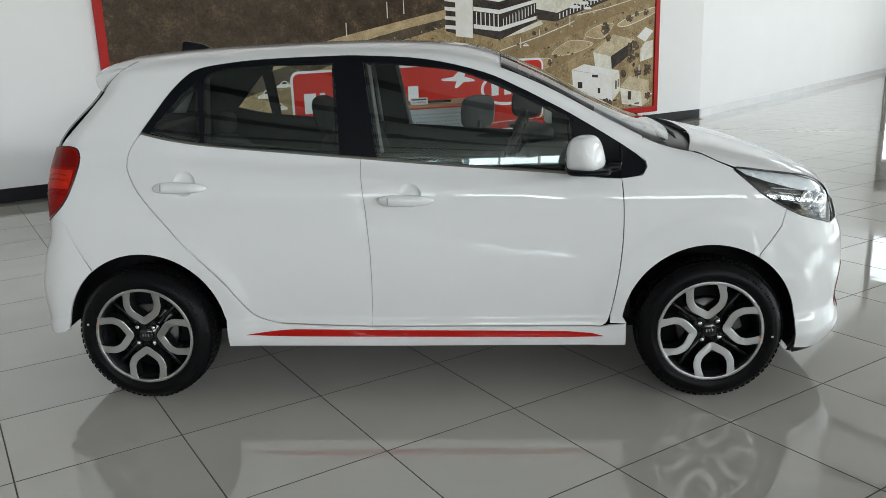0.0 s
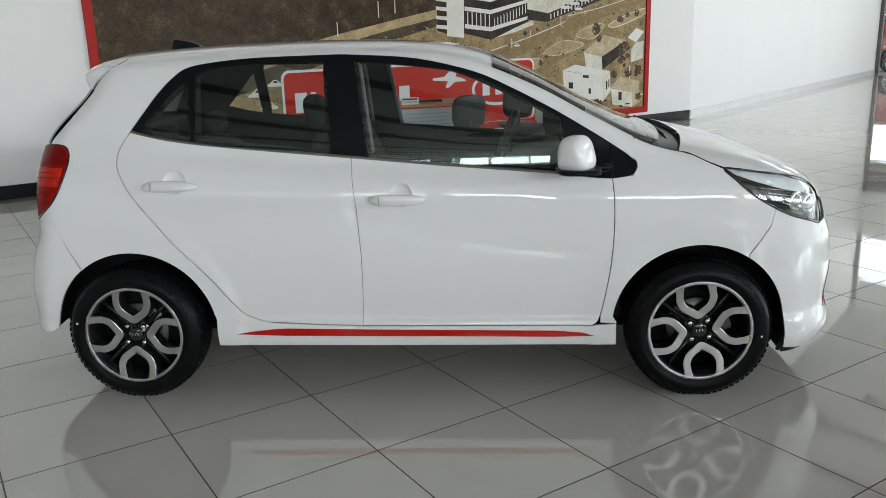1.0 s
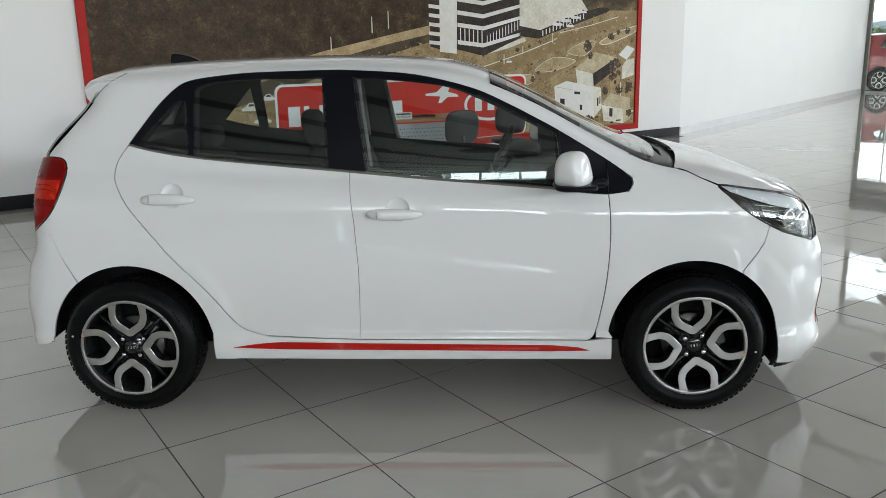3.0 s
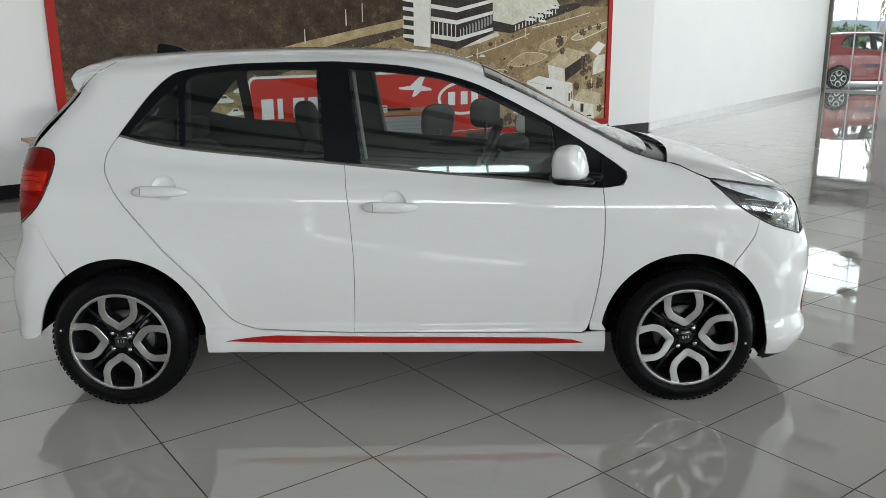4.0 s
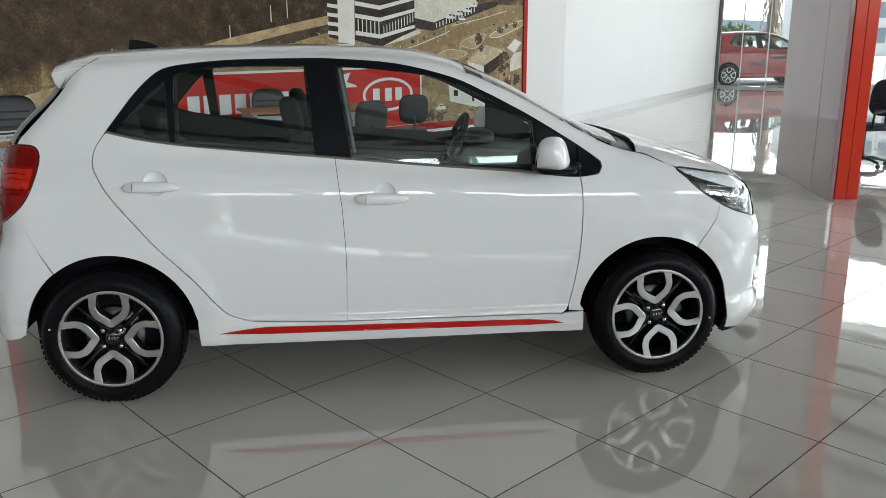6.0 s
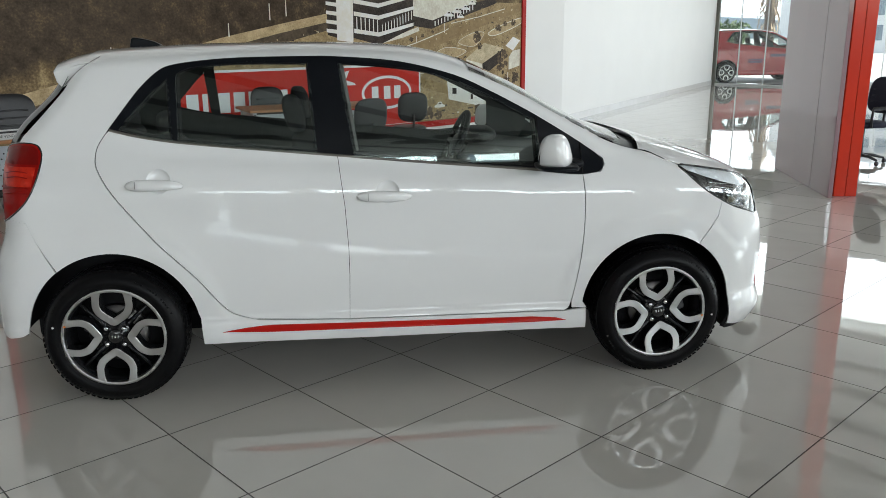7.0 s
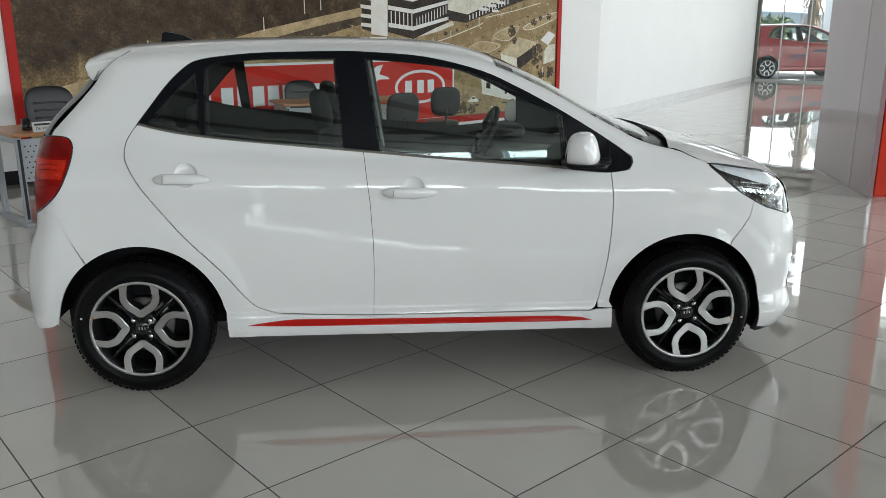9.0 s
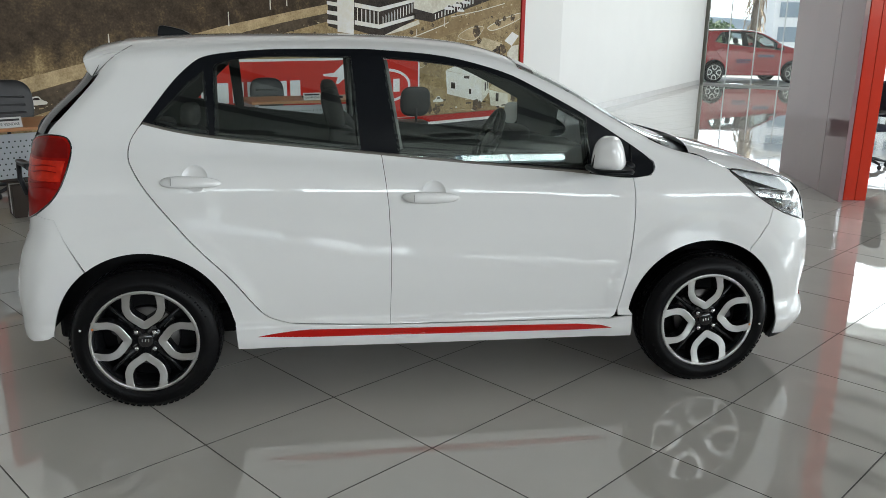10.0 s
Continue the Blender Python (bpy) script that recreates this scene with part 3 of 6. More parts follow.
def door_handle(door, side, hx, hz):
    cup = bmesh.new()
    bowl = [(0.0530, -0.0008), (0.0520, 0.0006), (0.0496, 0.0002), (0.0465, -0.003), (0.040, -0.009), (0.022, -0.0135), (0.0001, -0.0145)]
    rings = [[cup.verts.new((hx + r * math.cos(a), side * (float(half_width(hx + r * math.cos(a), hz + r * math.sin(a))) + d), hz + r * math.sin(a))) for a in np.linspace(0, 2 * math.pi, 36, endpoint=False)] for r, d in bowl]
    for p, q in zip(rings, rings[1:]):
        for i in range(36):
            cup.faces.new((p[i], p[(i + 1) % 36], q[(i + 1) % 36], q[i]))
    bmesh.ops.recalc_face_normals(cup, faces=list(cup.faces))
    part("handle_cup", cup, PAINT, door, smooth=True)
    hz -= 0.017
    grip = bmesh.new()
    n, seg = 28, 14
    rings = []
    for i in range(n + 1):
        t = i / n
        x = -0.132 + 0.236 * t
        w = max(0.0, 1 - abs(2 * t - 1) ** 3.2) ** 0.5
        rz = 0.0235 * w * (1.05 - 0.20 * t) + 0.0005
        ry = 0.011 * w + 0.0005
        off = 0.006 + 0.020 * max(0.0, 1 - (2 * t - 1) ** 4)
        rings.append([grip.verts.new((x, off + ry * math.sin(a), -0.002 * (2 * t - 1) + rz * math.cos(a))) for a in np.linspace(0, 2 * math.pi, seg, endpoint=False)])
    for a, b in zip(rings, rings[1:]):
        for i in range(seg):
            grip.faces.new((a[i], a[(i + 1) % seg], b[(i + 1) % seg], b[i]))
    bmesh.ops.recalc_face_normals(grip, faces=list(grip.faces))
    bar = bmesh.new()
    join(bar, grip, surf_pose(hx, hz, side))
    h = part("door_handle", bar, PAINT, door, "white pull handle", smooth=True)
    lock = bmesh.new()
    join(lock, box_bm(-0.0008, 0.0008, 0.0335, 0.0378, -0.015, 0.015), surf_pose(hx, hz, side) @ pose(-0.085, 0, 0))
    part("cap_joint", lock, SATIN_JOINT, door)


for side in (-1, 1):
    body("side_frame", side_panel(FLANK, side, gap=0, step=0.022), side, PAINT, CAR)
    for nm, lp, hx, hz in (("rear_door", REAR_DOOR, -0.972, 0.937), ("front_door", FRONT_DOOR, -0.026, 0.870)):
        hole = [(hx + 0.050 * math.cos(a), hz + 0.050 * math.sin(a)) for a in np.linspace(0, 2 * math.pi, 28, endpoint=False)]
        door = body(nm, side_panel(lp, side, [hole], step=0.025), side, PAINT, CAR)
        door_handle(door, side, hx, hz)
    body("bonnet_edge", side_panel(BONNET_SIDE, side, step=0.025), side, PAINT, CAR)
    body("front_fender", side_panel(FENDER, side, step=0.018), side, PAINT, CAR)
    body("front_bumper_corner", side_panel(BUMPER_F, side, step=0.018), side, PAINT, CAR)
    body("rear_bumper_corner", side_panel(BUMPER_R, side, step=0.018), side, PAINT, CAR)
    body("window_surround", side_panel(DLO, side, BLACK_HOLES, inset=0.004, gap=0.001), side, BLACK_TRIM, CAR, "black window surround and pillar trim")
    for nm, lp, mt in (("front_window", F_GLASS, GLASS), ("rear_window", R_GLASS, GLASS_REAR), ("quarter_window", Q_GLASS, GLASS_REAR)):
        g = part(nm, side_panel(lp, side, step=0.03, inset=0.004, gap=-0.006, flange=0, pane=True), mt, CAR, "tinted side glass", smooth=True)
        slope = [float(PANE_LEAN(v.co.z)) for v in g.data.vertices]
        g.data.normals_split_custom_set([tuple(Vector((0.0, side, slope[lo.vertex_index])).normalized()) for lo in g.data.loops])
    body("tail_lamp", side_panel(TAIL_LAMP, side, step=0.022, inset=-0.004), side, TAIL_RED, CAR, "red tail lamp lens")
    body("head_lamp", side_panel(LAMP, side, step=0.022, inset=0.002), side, LAMP_LENS, CAR, "clear headlamp lens")

part("roof", top_sheet(-1.28, 0.36, 36), PAINT, CAR)
part("windscreen", top_sheet(0.37, 1.03, 40, drop=-0.0025, bow_end=0.07), clear_glass("screen_glass", (0.70, 0.77, 0.75), base=0.06), CAR, "clear curved windscreen")
part("bonnet", top_sheet(1.115, 1.76, 26, bow=0.085), PAINT, CAR)
part("cowl", top_sheet(1.01, 1.13, 6, drop=0.022, bow=0.07, bow_end=0.09), BLACK_TRIM, CAR, "black plastic cowl under the screen")
part("front_bumper", end_sheet(0.17, 0.76, 24, True, 0.0), PAINT, CAR)
part("tailgate", end_sheet(0.76, 1.10, 14, False, 0.0), PAINT, CAR)
part("rear_screen", end_sheet(1.095, 1.36, 12, False, 0.003, back=0.095), surface("rear_screen_black", (0.006, 0.006, 0.007), 0.2, vary=0.1, spec=0.12), CAR, "dark tinted rear screen")
part("rear_bumper", end_sheet(0.29, 0.76, 18, False, 0.0), PAINT, CAR)


def strip_bm(xs, zf, side, half, lift, thick=0.004):
    """A slim moulding on the flank along a line zf(x)."""
    b = bmesh.new()
    rings = []
    for x in xs:
        z = float(zf(x))
        y = side * (float(half_width(x, z)) + lift)
        rings.append([b.verts.new((x, y - side * thick, z - half)), b.verts.new((x, y, z - half * 0.6)), b.verts.new((x, y, z + half * 0.6)), b.verts.new((x, y - side * thick, z + half))])
    for p, q in zip(rings, rings[1:]):
        for i in range(3):
            b.faces.new((p[i], p[i + 1], q[i + 1], q[i]))
    bmesh.ops.recalc_face_normals(b, faces=list(b.faces))
    return b


SATIN = surface("satin_moulding", (0.22, 0.20, 0.18), 0.28, metal=0.9, vary=0.05)
STRIPE = [(-0.752, 0.281), (-0.66, 0.293), (-0.60, 0.299), (-0.54, 0.302), (-0.109, 0.294), (0.30, 0.289), (0.608, 0.284), (0.72, 0.275), (0.765, 0.264), (0.72, 0.261), (0.607, 0.259), (0.30, 0.263), (-0.109, 0.267), (-0.54, 0.272), (-0.66, 0.276)]
INNER = [(float(x), float(seam(x)) - 0.012) for x in np.linspace(0.86, -1.24, 40)] + [(-1.33, 1.28), (-1.43, 1.12), (-1.43, 0.9), (-1.38, 0.72), (-0.80, 0.72), (-0.66, 0.42), (0.74, 0.40), (0.80, 0.6), (0.82, 0.9), (0.86, 1.0)]
PAD_HOLES = tuple(shrink(densify(g, 0.02), 0.010) for g in (F_GLASS, R_GLASS, Q_GLASS))


def well_bm(cx, side):
    """A wheel well: an arched liner and its inner wall."""
    b = bmesh.new()
    rows = []
    for y, r in ((0.735, 0.354), (0.728, 0.372), (0.60, 0.385), (0.45, 0.385), (0.45, 0.30), (0.45, 0.15)):
        rows.append([b.verts.new((cx + r * math.cos(a), side * min(y, float(half_width(cx + 0.352 * math.cos(a), WHEEL_Z + 0.352 * math.sin(a))) - 0.010), WHEEL_Z + 0.006 + r * math.sin(a) * (1.0 if a < math.pi else 1.0))) for a in np.linspace(radians(8 if cx < 0 else -20), radians(179 if cx < 0 else 172), 44)])
    for p, q in zip(rows, rows[1:]):
        for i in range(len(p) - 1):
            f = b.faces.new((p[i], p[i + 1], q[i + 1], q[i]))
            f.smooth = True
    return b


def superbox(cx, cy, cz, rx, ry, rz, p=3.0, nu=20, nv=12, lean=(0, 0)):
    """A soft-edged block."""
    b = bmesh.new()

    def s(v, e):
        return math.copysign(abs(v) ** e, v)
    rings = []
    for j in range(nv + 1):
        v = -math.pi / 2 + math.pi * j / nv
        ring = []
        for i in range(nu):
            u = 2 * math.pi * i / nu
            x = rx * s(math.cos(v), 2 / p) * s(math.cos(u), 2 / p)
            y = ry * s(math.cos(v), 2 / p) * s(math.sin(u), 2 / p)
            z = rz * s(math.sin(v), 2 / p)
            ring.append(b.verts.new((cx + x + lean[0] * z, cy + y + lean[1] * z, cz + z)))
        rings.append(ring)
    for a, c in zip(rings, rings[1:]):
        for i in range(nu):
            k = (i + 1) % nu
            f = b.faces.new((a[i], a[k], c[k], c[i]))
            f.smooth = True
    bmesh.ops.remove_doubles(b, verts=list(b.verts), dist=1e-5)
    bmesh.ops.recalc_face_normals(b, faces=list(b.faces))
    return b


BRAKE_GREY = surface("brake_caliper_grey", (0.10, 0.10, 0.105), 0.5, metal=0.6, vary=0.2)
MARK_ORANGE = surface("orange_sticker", (0.75, 0.24, 0.06), 0.5)
MARK_WHITE = surface("white_paint_dot", (0.8, 0.8, 0.78), 0.5)


def make_wheel(x, side, turn):
    w = new("wheel")
    w.empty_display_size = 0.1
    w.parent = CAR
    w.matrix_basis = pose(x, side * 0.776, WHEEL_R - 0.004, 0, 0, 0 if side < 0 else 180)
    R, r = WHEEL_R, 0.212
    tyre = lathe_bm([(0.208, 0.012), (0.214, 0.000), (0.222, -0.006), (0.226, -0.0055), (0.229, -0.008), (0.246, -0.012), (0.249, -0.0105), (0.262, -0.009), (0.272, 0.001), (0.281, 0.010), (0.283, 0.013), (0.2885, 0.022), (0.2925, 0.034), (0.294, 0.060),
                     (0.2945, 0.085), (0.294, 0.110), (0.2925, 0.140), (0.288, 0.155), (0.270, 0.172), (0.240, 0.182), (0.208, 0.170)], 80)
    ground = -(WHEEL_R - 0.004) + 0.0005
    for v in tyre.verts:
        v.co.z = max(v.co.z, ground)
    part("tyre", tyre, RUBBER, w, "black rubber tyre")
    # tread blocks at the shoulders
    blocks = bmesh.new()
    for i in range(72):
        a = 2 * math.pi * i / 72
        b = box_bm(-0.0095, 0.0095, 0.018, 0.052, 0.0, 0.0042, 0.0012, 1)
        join(blocks, b, Matrix.Rotation(a, 4, "Y") @ pose(0, 0, 0.2893, 0, 0, 8))
    for yy, n in ((0.070, 60), (0.100, 60)):
        for i in range(n):
            a = 2 * math.pi * (i + 0.4) / n
            join(blocks, box_bm(-0.0115, 0.0115, yy - 0.010, yy + 0.012, 0.0, 0.0035), Matrix.Rotation(a, 4, "Y") @ pose(0, 0, 0.2932, 0, 0, -14))
    for v in blocks.verts:
        v.co.z = max(v.co.z, ground - 0.0003)
    part("tread", blocks, RUBBER, w)
    barrel = lathe_bm([(0.2125, 0.001), (0.206, 0.004), (0.203, 0.016), (0.196, 0.024), (0.190, 0.060), (0.186, 0.12), (0.195, 0.15)], 64)
    rim = part("rim", barrel, RIM_DARK, w, "dark painted alloy rim")
    part("rim_lip", lathe_bm([(0.2150, 0.0045), (0.2145, -0.0022), (0.2132, -0.0034), (0.2130, -0.0035), (0.2022, -0.0033), (0.2018, -0.0030), (0.2008, 0.006), (0.199, 0.014)], 72), MACHINED, w, "bright machined rim edge")
    half_a = curve([0.30, 0.36, 0.42, 0.50, 0.60, 0.70, 0.85, 1.0], [0, 10, 17.5, 24, 27.2, 26.5, 21.8, 17.5])
    line = [(q, float(half_a(q))) for q in np.linspace(1.0, 0.335, 24)] + [(0.322, 2.4), (0.317, 0)]
    line = [(q, -g) for q, g in line] + [(q, g) for q, g in reversed(line[:-1])]
    for k in range(4):
        base = radians(turn + 90 * k)
        b = bmesh.new()
        rings = []
        pts = [(0.2095 * q * math.cos(base + radians(a)), 0.2095 * q * math.sin(base + radians(a)), q) for q, a in line]
        for i, (px, pz, q) in enumerate(pts):
            ax, az = pts[max(0, i - 1)][:2]
            bx, bz = pts[min(len(pts) - 1, i + 1)][:2]
            d = Vector((bx - ax, 0, bz - az)).normalized()
            nrm = Vector((-d.z, 0, d.x))
            half = 0.0146 + 0.002 * (1 - q) + 0.004 * max(0.0, q - 0.86) / 0.14
            dep = -0.0026 + 0.016 * (1 - q) ** 1.2
            c = Vector((px, 0, pz))
            rings.append([b.verts.new(c + nrm * half * 1.32 + Vector((0, dep + 0.046, 0))), b.verts.new(c + nrm * half + Vector((0, dep + 0.0015, 0))), b.verts.new(c + nrm * half * 0.86 + Vector((0, dep, 0))),
                          b.verts.new(c - nrm * half * 0.86 + Vector((0, dep, 0))), b.verts.new(c - nrm * half + Vector((0, dep + 0.0015, 0))), b.verts.new(c - nrm * half * 1.32 + Vector((0, dep + 0.046, 0)))])
        for p, q2 in zip(rings, rings[1:]):
            for i in range(5):
                f = b.faces.new((p[i], p[i + 1], q2[i + 1], q2[i]))
                f.material_index = 0 if i in (1, 2, 3) else 1
        bmesh.ops.recalc_face_normals(b, faces=list(b.faces))
        part("spoke", b, [MACHINED, RIM_DARK], w, "machined loop spoke with dark flanks")
        # dark web inside each loop and brace between the loops
        web = bmesh.new()
        b2 = base + radians(45)
        tube_bm([(0.05 * math.cos(b2), 0.040, 0.05 * math.sin(b2)), (0.13 * math.cos(b2), 0.040, 0.13 * math.sin(b2)), (0.200 * math.cos(b2), 0.032, 0.200 * math.sin(b2))], [0.016, 0.010, 0.008], 6, web)
        part("spoke_web", web, RIM_DARK, w)
    hub = part("hub", lathe_bm([(0.078, 0.060), (0.070, 0.034), (0.062, 0.026), (0.034, 0.024), (0.031, 0.016), (0.028, 0.013), (0.0001, 0.012)], 36), GLOSS_BLACK, w, "black hub with plain cap")
    mark = bmesh.new()
    t0 = radians(turn - 90)
    for dx, w2, lean in ((-0.012, 0.0022, 0), (0.0, 0.0022, 0), (0.012, 0.0022, 0)):
        join(mark, box_bm(dx - w2, dx + w2, 0.0108, 0.0122, -0.0055, 0.0055), Matrix.Rotation(-t0, 4, "Y"))
    part("cap_mark", mark, MACHINED, w)
    for k in range(4):
        a = radians(turn + 45 + 90 * k)
        nut = lathe_bm([(0.0115, 0.030), (0.0105, 0.014), (0.0085, 0.010), (0.0001, 0.009)], 6)
        bb = bmesh.new()
        join(bb, nut, Matrix.Translation((0.050 * math.cos(a), 0, 0.050 * math.sin(a))))
        part("wheel_nut", bb, CHROME, w)
    part("brake_disc", lathe_bm([(0.060, 0.070), (0.122, 0.070), (0.124, 0.074), (0.124, 0.090), (0.06, 0.090)], 48), STEEL, w, "bare steel brake disc")
    cal = bmesh.new()
    join(cal, box_bm(0.075, 0.135, 0.052, 0.11, -0.055, 0.055, 0.012, 2), Matrix.Rotation(radians(-20 if x > 0 else -150), 4, "Y"))
    part("caliper", cal, BRAKE_GREY, w)
    part("back_plate", lathe_bm([(0.0001, 0.115), (0.185, 0.115), (0.188, 0.12)], 40), DARK_PLASTIC, w)
    ticks = bmesh.new()
    for a0, n in ((24, 15), (204, 15), (118, 7), (298, 7)):
        for i in range(n):
            if i % 5 == 3:
                continue
            join(ticks, box_bm(-0.0035, 0.0035, -0.0112, -0.0095, -0.007, 0.007), Matrix.Rotation(radians(a0 + 3.1 * i), 4, "Y") @ pose(0, 0.0018, 0.2605))
    part("sidewall_marks", ticks, RUBBER, w)["kind"] = "stuff"
    dots = bmesh.new()
    a = radians(163 if x < 0 else -7)
    join(dots, lathe_bm([(0.0055, -0.0048), (0.0045, -0.0062), (0.0001, -0.0064)], 12), Matrix.Translation((0.203 * math.cos(a), -0.0, 0.203 * math.sin(a))))
    part("sticker", dots, MARK_ORANGE, w, "small orange paper sticker")
    dots = bmesh.new()
    a = radians(166 if x < 0 else -5)
    join(dots, lathe_bm([(0.0052, -0.0085), (0.0045, -0.0112), (0.0001, -0.0114)], 12), Matrix.Translation((0.246 * math.cos(a), -0.0016, 0.246 * math.sin(a))))
    part("paint_dot", dots, MARK_WHITE, w, "small white paint dot")
    return w


for side in (-1, 1):
    make_wheel(-WHEEL_X, side, 88)
    make_wheel(WHEEL_X, side, 98)
    part("wheel_well", well_bm(-WHEEL_X, side), DARK_PLASTIC, CAR)
    part("wheel_well", well_bm(WHEEL_X, side), DARK_PLASTIC, CAR)
    body("sill_stripe", side_panel(STRIPE, side, step=0.03, inset=-0.005, gap=0, flange=0.006), side, STRIPE_RED, CAR, "glossy red sill stripe")
    part("belt_moulding", strip_bm(np.linspace(-1.172, 0.645, 60), lambda x: BELT(x) + 0.004, side, 0.006, 0.004), SATIN, CAR, "slim satin belt moulding")
    part("cabin_trim", side_panel(INNER, side, PAD_HOLES, step=0.03, inset=0.045, gap=0, flange=0), CABIN, CAR)
    # pillar seal lines inside the side glass
    seal = bmesh.new()
    for g in (F_GLASS, R_GLASS, Q_GLASS):
        lp = densify(shrink(g, 0.004), 0.03)
        pts = [(x, side * (float(half_width(x, z)) - 0.009), z) for x, z in lp]
        tube_bm(pts + pts[:1], 0.0035, 5, seal)
    part("window_seal", seal, DARK_PLASTIC, CAR)
    pil = bmesh.new()
    for x0, z0, x1, z1 in ((-0.205, 1.385, -0.150, 1.03), (-0.330, 1.39, -0.312, 1.05)):
        q = [(x0 + (x1 - x0) * t, z0 + (z1 - z0) * t) for t in np.linspace(0, 1, 9)]
        tube_bm([(x, side * (float(half_width(x, z)) - 0.055), z) for x, z in q], 0.011, 6, pil)
    part("pillar_trim", pil, LINING, CAR, "pale grey inner pillar trim")
    # head lamp inside
    part("lamp_housing", side_panel(shrink(LAMP, 0.004), side, step=0.022, inset=0.050, gap=0, flange=0), GLOSS_BLACK, CAR, "dark lamp housing")
    drl = [(1.292, 0.943), (1.40, 0.926), (1.54, 0.899), (1.632, 0.868), (1.672, 0.838), (1.60, 0.836), (1.50, 0.862), (1.40, 0.893), (1.33, 0.918)]
    part("lamp_reflector", side_panel(drl, side, step=0.02, inset=0.018, gap=0, flange=0.015), surface("lamp_chrome", (0.85, 0.87, 0.88), 0.3, metal=0.15, vary=0.1, scale=20), CAR, "bright reflector band")
    for cx, cz, rr in ((1.585, 0.800, 0.040), (1.650, 0.780, 0.042)):
        eye = bmesh.new()
        yy = side * (float(half_width(cx, cz)) - 0.040)
        join(eye, lathe_bm([(rr, 0.0), (rr * 0.93, -0.012), (rr * 0.80, -0.004), (rr * 0.72, -0.010), (rr * 0.4, -0.022), (0.0001, -0.026)], 26), pose(cx, yy, cz, 0, 0, 40 if side < 0 else 140))
        part("lamp_projector", eye, CHROME, CAR, "round chrome projector lamp")
    slat = bmesh.new()
    for k in range(4):
        tube_bm([(1.43 + 0.03 * k, side * (float(half_width(1.43, 0.86)) - 0.03), 0.862 - 0.020 * k), (1.60 + 0.015 * k, side * (float(half_width(1.60, 0.84)) - 0.03), 0.836 - 0.026 * k)], 0.0028, 5, slat)
    part("lamp_fins", slat, CHROME, CAR)
    # tail lamp inner bands
    band = [(-1.64, 1.01), (-1.455, 1.005), (-1.47, 0.93), (-1.655, 0.935)]
    part("tail_lamp_band", side_panel(band, side, step=0.03, inset=-0.0065, gap=0, flange=0.002), surface("tail_band_red", (0.50, 0.022, 0.009), 0.5, vary=0.5, scale=40, spec=0.02, coat=0.5), CAR, "brighter red lamp band")
    upper = [(-1.62, 1.05), (-1.585, 1.078), (-1.528, 1.089), (-1.468, 1.086), (-1.450, 1.07), (-1.446, 1.015), (-1.64, 1.02)]
    part("tail_lamp_shade", side_panel(upper, side, step=0.03, inset=-0.0062, gap=0, flange=0.002), surface("tail_shade_red", (0.18, 0.005, 0.004), 0.5, vary=0.3, scale=20, spec=0.02, coat=0.5), CAR, "dark red upper lens")
    fins = bmesh.new()
    for z in (0.985, 0.965, 0.925, 0.905):
        xr = -1.485
        pts = [(x, side * (float(half_width(x, z)) + 0.0065), z + 0.006 * math.sin(40 * x)) for x in np.linspace(-1.63, xr, 9)]
        tube_bm(pts, 0.0022, 4, fins)
    part("tail_lamp_fins", fins, TAIL_RED, CAR)
    rim_b = bmesh.new()
    pts = [(x, side * (float(half_width(x, z)) + 0.001), z) for x, z in densify(TAIL_LAMP, 0.02)]
    tube_bm(pts + pts[:1], 0.004, 5, rim_b)
    part("tail_lamp_seal", rim_b, GLOSS_BLACK, CAR)
    rim_b = bmesh.new()
    pts = [(x, side * (float(half_width(x, z)) - 0.001), z) for x, z in densify(LAMP, 0.02)]
    tube_bm(pts + pts[:1], 0.0042, 5, rim_b)
    part("head_lamp_seal", rim_b, GLOSS_BLACK, CAR)
    # red blade and fog lamp at the bumper's corner
    blade = [(1.796, 0.50), (1.806, 0.505), (1.800, 0.42), (1.776, 0.315), (1.768, 0.318), (1.786, 0.40)]
    part("bumper_blade", side_panel(blade, side, step=0.015, inset=-0.004, gap=0, flange=0.01), STRIPE_RED, CAR, "red blade on the front bumper")
    lip = [(1.556, 0.200), (1.60, 0.195), (1.70, 0.188), (1.80, 0.205), (1.80, 0.178), (1.70, 0.160), (1.56, 0.158)]
    part("bumper_lip", side_panel(lip, side, step=0.03, inset=0.012, gap=0), BLACK_TRIM, CAR)
    # door mirror
    my = side * 0.805
    cap = superbox(0.674, my, 1.040, 0.070, 0.082, 0.069, 3.3, 32, 20)
    for v in cap.verts:
        t = (v.co.z - 0.972) / 0.140
        v.co.x = 0.672 + (v.co.x - 0.672) * (1.10 - 0.46 * t) + (0.008 - 0.008 * t)
        v.co.x = max(v.co.x, 0.604 + 0.018 * t)
    swing = pose(0.676, my, 0) @ pose(0, 0, 0, 0, 0, side * 28) @ pose(-0.676, -my, 0)
    cap.transform(swing)
    part("mirror_cap", cap, PAINT, CAR, "white door mirror cap")
    part("mirror_base", superbox(0.69, side * 0.79, 0.972, 0.088, 0.11, 0.013, 3.5, 24, 8), BLACK_TRIM, CAR)
    part("mirror_foot", superbox(0.785, side * 0.685, 0.968, 0.050, 0.055, 0.020, 3.0, 18, 8), BLACK_TRIM, CAR)
    pane_b = superbox(0.634, my, 1.036, 0.007, 0.072, 0.052, 4.0, 20, 10, lean=(0.20, 0))
    pane_b.transform(swing)
    part("mirror_glass", pane_b, BLACK_TRIM, CAR)
    # mirror triangle joint
    tri = bmesh.new()
